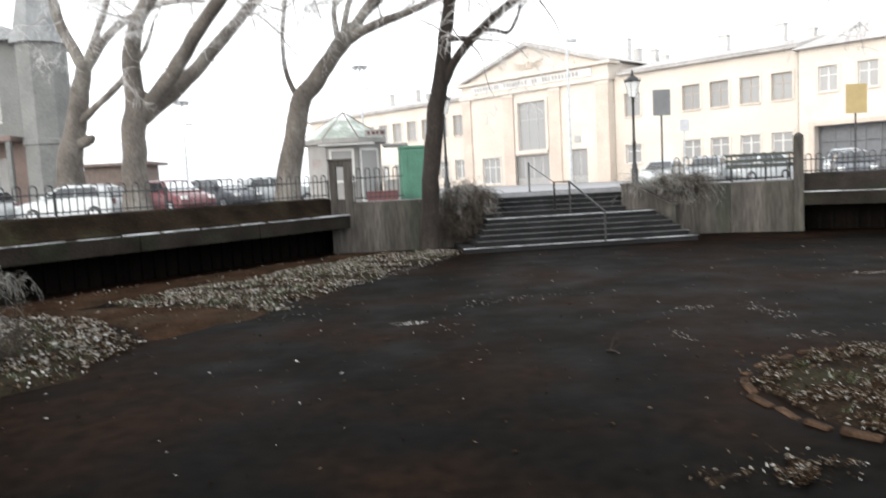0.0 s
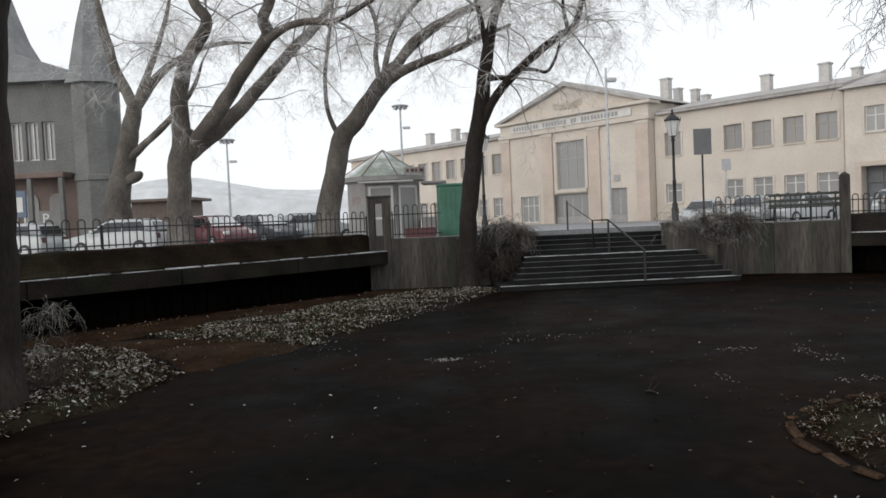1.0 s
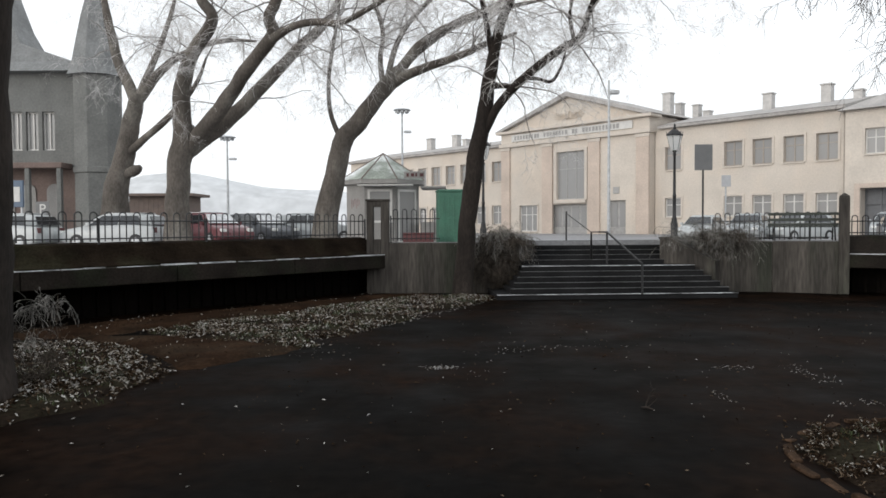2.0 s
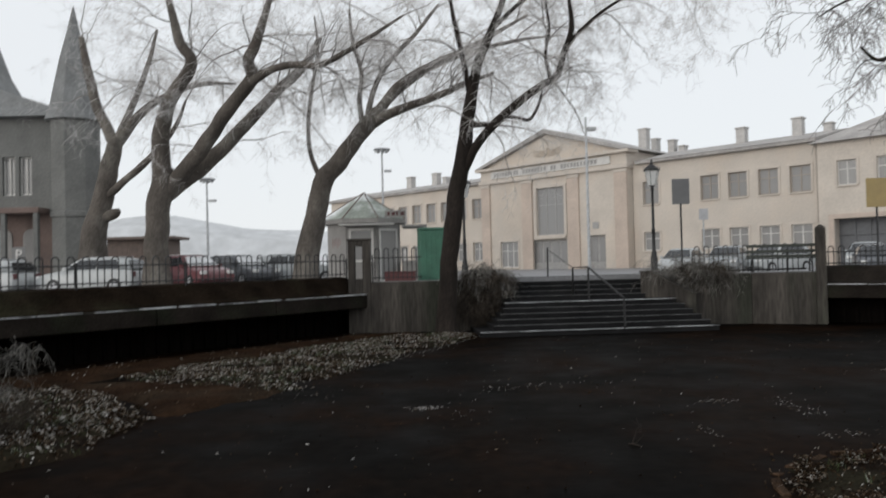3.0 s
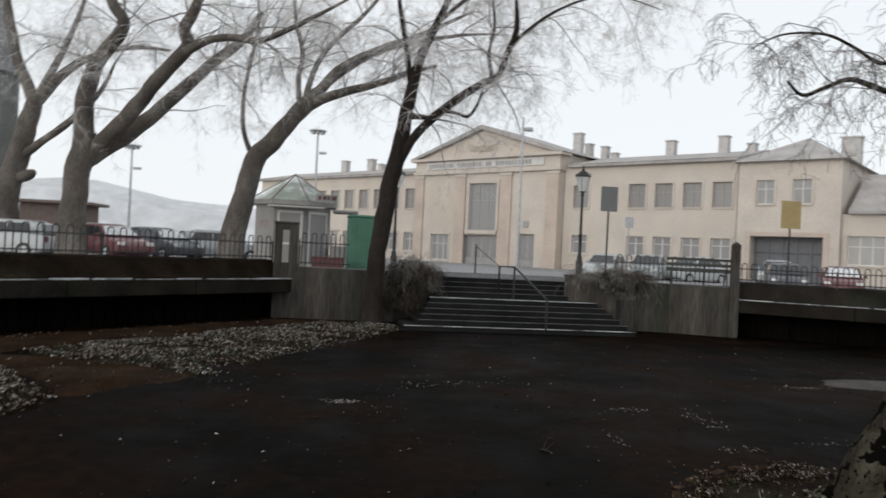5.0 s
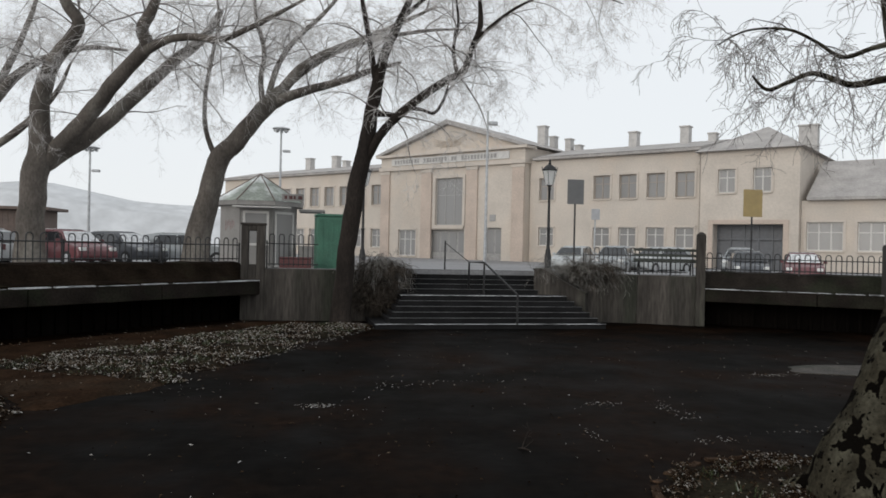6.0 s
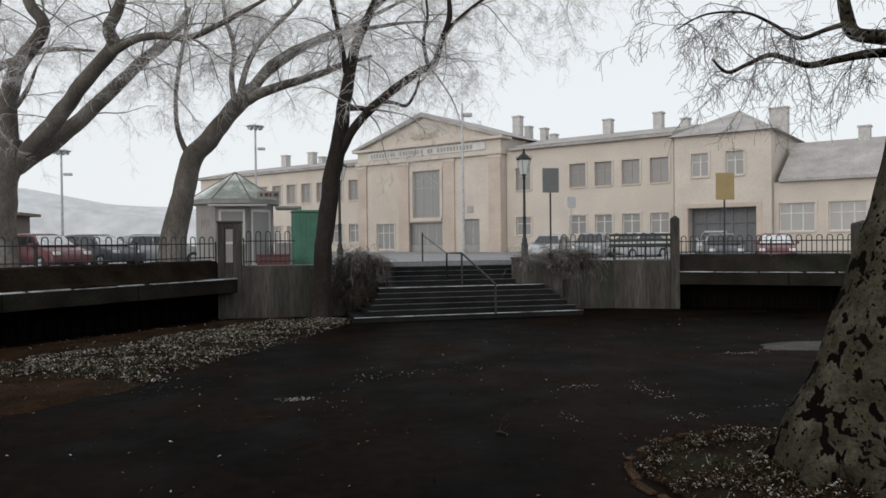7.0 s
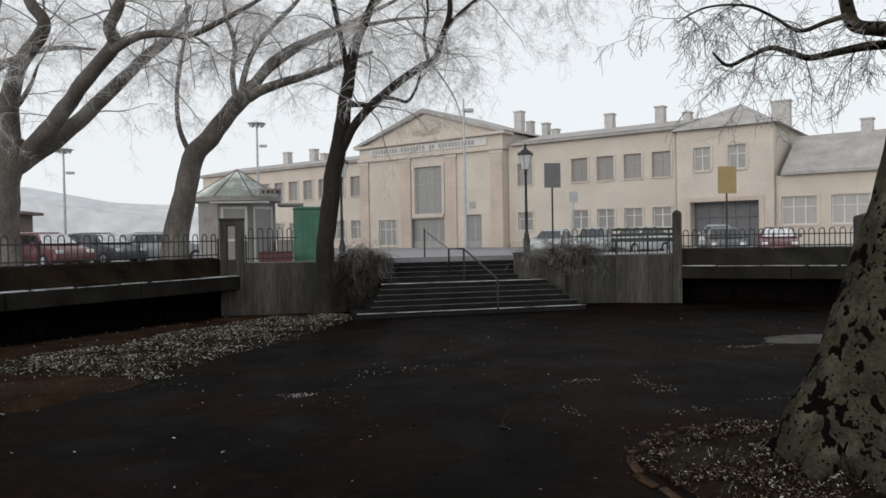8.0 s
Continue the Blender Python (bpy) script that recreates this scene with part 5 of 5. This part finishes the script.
def leaf(verts, faces, x, y, z, size, rnd, flat=0.5):
    """A curled leaf of four bent facets."""
    w = rnd.uniform(0, 6.28)
    m = Matrix.Translation((x, y, z)) @ Euler((rnd.gauss(0, flat), rnd.gauss(0, flat), w)).to_matrix().to_4x4()
    a, b, c = size * rnd.uniform(0.9, 1.6), size * rnd.uniform(0.28, 0.6), size * rnd.uniform(0.1, 0.4)
    n = len(verts)
    for p in ((-a / 2, 0, 0), (0, -b / 2, c), (a / 2, 0, 0.1 * a), (0, b / 2, c), (0, 0, 0)):
        verts.append(tuple(m @ Vector(p)))
    faces += [(n, n + 1, n + 4), (n + 1, n + 2, n + 4), (n + 2, n + 3, n + 4), (n + 3, n, n + 4)]


def mound(x, y, poly):
    """The height of a litter bed inside its outline."""
    d = 9.0
    for (x0, y0), (x1, y1) in zip(poly, poly[1:] + poly[:1]):
        l2 = (x1 - x0) ** 2 + (y1 - y0) ** 2
        k = max(0, min(1, ((x - x0) * (x1 - x0) + (y - y0) * (y1 - y0)) / l2))
        d = min(d, math.hypot(x - x0 - k * (x1 - x0), y - y0 - k * (y1 - y0)))
    return 0.07 * min(1, d / 0.35) + 0.03 * noise.noise((x * 1.3, y * 1.3, 0)) * min(1, d)


def ragged(poly, seed, amount=0.14, steps=5):
    rnd = random.Random(seed)
    out = []
    for (x0, y0), (x1, y1) in zip(poly, poly[1:] + poly[:1]):
        for k in range(steps):
            f = k / steps
            out.append((x0 + (x1 - x0) * f + rnd.gauss(0, amount), y0 + (y1 - y0) * f + rnd.gauss(0, amount)))
    return out


def litter_bed(label, poly, count, seed, size=0.075, mat=None, fringe=0.16, grass=0, earth=None):
    """A low bed of earth under a drift of single leaves."""
    rnd = random.Random(seed)
    edge = ragged(poly, seed)
    xs, ys = [p[0] for p in edge], [p[1] for p in edge]
    t = thing("leaf_litter", pose(sum(xs) / len(xs), sum(ys) / len(ys), 0), label, "leaf litter", kind="stuff")
    inv = t.matrix_world.inverted()
    bm = bmesh.new()
    cells, step = {}, 0.16
    for i in range(int((max(xs) - min(xs)) / step) + 2):
        for j in range(int((max(ys) - min(ys)) / step) + 2):
            x, y = min(xs) + i * step, min(ys) + j * step
            h = mound(x, y, edge) if inside(x, y, edge) else -0.02
            cells[i, j] = bm.verts.new(inv @ Vector((x, y, h)))
    for (i, j), v in cells.items():
        if (i + 1, j + 1) in cells:
            quad = (v, cells[i + 1, j], cells[i + 1, j + 1], cells[i, j + 1])
            if max(q.co.z for q in quad) > -0.019:
                bm.faces.new(quad)
    part("earth", bm, earth or SOIL, t, smooth=True)
    verts, faces = [], []
    made = 0
    while made < count:
        x, y = rnd.uniform(min(xs) - fringe, max(xs) + fringe), rnd.uniform(min(ys) - fringe, max(ys) + fringe)
        ins = inside(x, y, edge)
        if not ins and (rnd.random() > 0.12 or not inside(x + rnd.gauss(0, fringe), y + rnd.gauss(0, fringe), edge)):
            continue
        if noise.noise((x * 0.9, y * 1.6, seed)) + 0.5 * noise.noise((x * 3.1, y * 4.0, seed)) < 0.02 and rnd.random() < 0.9:
            continue
        h = (mound(x, y, edge) if ins else 0.0) + rnd.uniform(0.008, 0.045)
        p = inv @ Vector((x, y, h))
        leaf(verts, faces, p.x, p.y, p.z, size * rnd.uniform(0.6, 1.5), rnd)
        made += 1
    tagged(raw("leaves", verts, faces, mat or LEAVES, t), kind="stuff")
    blades, tris = [], []
    while len(tris) < grass:
        x, y = rnd.uniform(min(xs), max(xs)), rnd.uniform(min(ys), max(ys))
        if not inside(x, y, edge) or noise.noise((x * 0.8, y * 0.8, seed + 9)) < 0.0:
            continue
        p = inv @ Vector((x, y, mound(x, y, edge)))
        for _ in range(5):
            a, tall = rnd.uniform(0, 6.28), rnd.uniform(0.04, 0.10)
            q, lean = p + Vector((rnd.gauss(0, 0.03), rnd.gauss(0, 0.03), 0)), Vector((rnd.gauss(0, 0.035), rnd.gauss(0, 0.035), tall))
            side, n = Vector((math.cos(a), math.sin(a), 0)) * 0.006, len(blades)
            blades += [tuple(q - side), tuple(q + side), tuple(q + lean)]
            tris.append((n, n + 1, n + 2))
    if grass:
        tagged(raw("grass", blades, tris, GRASS, t), kind="stuff")
    return t


GRASS = island_colours("rimed_grass", [(0.0, (0.050, 0.070, 0.028)), (0.4, (0.10, 0.125, 0.065)), (0.65, (0.34, 0.36, 0.31)), (0.88, (0.10, 0.085, 0.045))])
BROWN_EARTH = material("brown_trodden_earth", (0.022, 0.0125, 0.0075), 0.95, spread=0.5, scale=1.2, fine=16, bump=0.8, spec=0.01, tint=(0.022, 0.015, 0.010), tint_scale=0.7)
litter_bed("frosted leaf litter and thin grass along the path", [(-6.5, 15.3), (-5.2, 14.0), (-4.1, 13.5), (-3.0, 13.1), (-1.7, 15.5), (-0.4, 18.6), (1.25, 21.8), (0.9, 22.7), (-1.4, 22.5), (-3.3, 19.8), (-4.4, 17.8), (-5.4, 16.5)], 16500, 15, 0.046, grass=3200)
litter_bed("frosted drift of brown leaves beside a trunk", [(-7.1, 13.9), (-5.6, 12.9), (-4.3, 10.9), (-4.25, 9.8), (-4.9, 8.0), (-6.6, 6.2), (-9.5, 6.6), (-10.5, 10.0), (-9.0, 13.0)], 18000, 16, 0.050, grass=2500)
litter_bed("bare brown earth strewn with leaves along the wall", [(-10.0, 14.0), (-7.3, 14.2), (-6.5, 15.3), (-4.9, 17.2), (-3.2, 19.8), (-1.8, 22.5), (0.0, 23.4), (-2.2, 23.4), (-5.6, 19.6), (-9.4, 15.3)], 420, 19, 0.045, BROWN_LEAVES, earth=BROWN_EARTH)
litter_bed("trodden brown earth between the leaf drifts", [(-6.9, 13.7), (-5.5, 12.7), (-4.2, 11.1), (-3.4, 11.9), (-2.6, 13.4), (-3.4, 13.7), (-5.2, 14.5), (-7.1, 15.0), (-7.6, 14.2)], 160, 20, 0.04, BROWN_LEAVES, earth=BROWN_EARTH)
ring_poly = [(4.95 + 1.75 * math.cos(radians(20 * i)), 6.5 + 1.6 * math.sin(radians(20 * i))) for i in range(18)]
litter_bed("frosted leaves in the ring round the plane tree", ring_poly, 14000, 17, 0.030, BROWN_LEAVES, grass=250)
litter_bed("thin drift of leaves on the path", [(1.79, 4.93), (2.17, 4.97), (2.59, 4.98), (2.87, 4.82), (2.49, 4.78), (2.07, 4.82)], 620, 18, 0.026, BROWN_LEAVES)

kerb = thing("tree_ring_edging", pose(4.95, 6.5, 0), "low tan edging stones round the plane tree", "edging")
rnd = random.Random(9)
for i in range(30):
    a = radians(12 * i)
    b = box_bm(-rnd.uniform(0.10, 0.17), rnd.uniform(0.10, 0.17), -0.045, 0.045, -0.03, 0.03 + rnd.uniform(-0.035, 0.02), bevel=0.015)
    s = part("stone", b, EDGING, kerb)
    s.matrix_basis = pose(1.86 * math.cos(a) + rnd.gauss(0, 0.035), 1.71 * math.sin(a) + rnd.gauss(0, 0.012), 0, rnd.gauss(0, 5), rnd.gauss(0, 5), 12 * i + 90 + rnd.gauss(0, 7))

# single frosted leaves and crumbs on the asphalt
verts, faces = [], []
rnd = random.Random(21)
for cx, cy, n, sx, sy in ((4.2, 11.2, 40, 0.20, 0.10), (5.12, 11.0, 34, 0.10, 0.22), (5.18, 10.3, 26, 0.14, 0.2), (3.37, 9.3, 26, 0.05, 0.24), (6.3, 9.3, 24, 0.28, 0.05), (4.9, 8.95, 34, 0.3, 0.10), (0.9, 12.6, 22, 0.4, 0.25), (1.6, 12.9, 16, 0.3, 0.2), (-0.19, 11.25, 110, 0.14, 0.07), (8.7, 13.7, 70, 0.3, 0.06),
                         (8.6, 13.6, 26, 0.6, 0.15), (-2.4, 12.6, 30, 0.5, 0.4), (1.5, 9.5, 40, 3.8, 2.6), (2.0, 15.0, 26, 4.0, 1.5), (-3.3, 12.9, 30, 0.7, 0.3), (0.2, 11.0, 18, 0.3, 0.6), (-1.0, 7.5, 16, 1.8, 1.5), (2.4, 13.2, 22, 0.9, 0.06)):
    for _ in range(n):
        leaf(verts, faces, rnd.gauss(cx, sx), rnd.gauss(cy, sy), 0.012, rnd.uniform(0.012, 0.036), rnd, 0.22)
for k in range(34):                             # a frosted line along the edge of the litter
    u = k / 33
    ex, ey = -3.2 + 4.4 * u, 13.3 + 8.3 * u - 0.9 * math.sin(math.pi * u) * (1 - u)
    for _ in range(7):
        leaf(verts, faces, rnd.gauss(ex, 0.10), rnd.gauss(ey, 0.10), 0.012, rnd.uniform(0.018, 0.045), rnd, 0.22)
tagged(raw("scattered_leaves", verts, faces, FROST_LEAVES), "single frosted leaves scattered over the asphalt", "leaves", kind="stuff")


verts, faces = [], []
for _ in range(1500):
    leaf(verts, faces, rnd.uniform(-6, 12), 3.0 + 18 * rnd.random() ** 0.8, 0.008, rnd.uniform(0.015, 0.05), rnd, 0.2)
tagged(raw("leaf_crumbs", verts, faces, BROWN_LEAVES), "brown leaf crumbs trodden over the asphalt", "leaves", kind="stuff")


def plate(name, x, y, rx, ry, h, mat, label, category, seed, turn=0.0):
    """A thin flat patch with an uneven rim."""
    bm = bmesh.new()
    rim = [(rx * math.cos(a) * (1 + 0.22 * noise.noise((math.cos(a) * 1.7, math.sin(a) * 1.7, seed))), ry * math.sin(a) * (1 + 0.22 * noise.noise((math.cos(a) * 1.7, math.sin(a) * 1.7, seed + 5)))) for a in [math.pi * i / 18 for i in range(36)]]
    prism(bm, rim, -0.01, h)
    ob = part(name, bm, mat)
    ob.matrix_world = pose(x, y, 0, 0, 0, turn)
    return tagged(ob, label, category)


plate("concrete_pad", 11.2, 14.1, 1.75, 0.72, 0.02, CONCRETE, "pale worn concrete pad in the asphalt", "pavement", 12, -6)

stick = thing("fallen_twig", pose(2.27, 8.77, 0.0), "dark forked twig standing up from the path", "twig")
out = ([], [])
grow(random.Random(31), Vector((0, 0, 0.01)), Vector((0.15, 0.1, 1)), 0.30, 0.010, 2, out, 0.05, 3)
grow(random.Random(33), Vector((-0.05, 0, 0.012)), Vector((1, -0.2, 0.03)), 0.32, 0.011, 2, out, 0.0, 3)
v, f = tubes(out[1], 4)
raw("stem", v, f, BARK_DARK, stick)
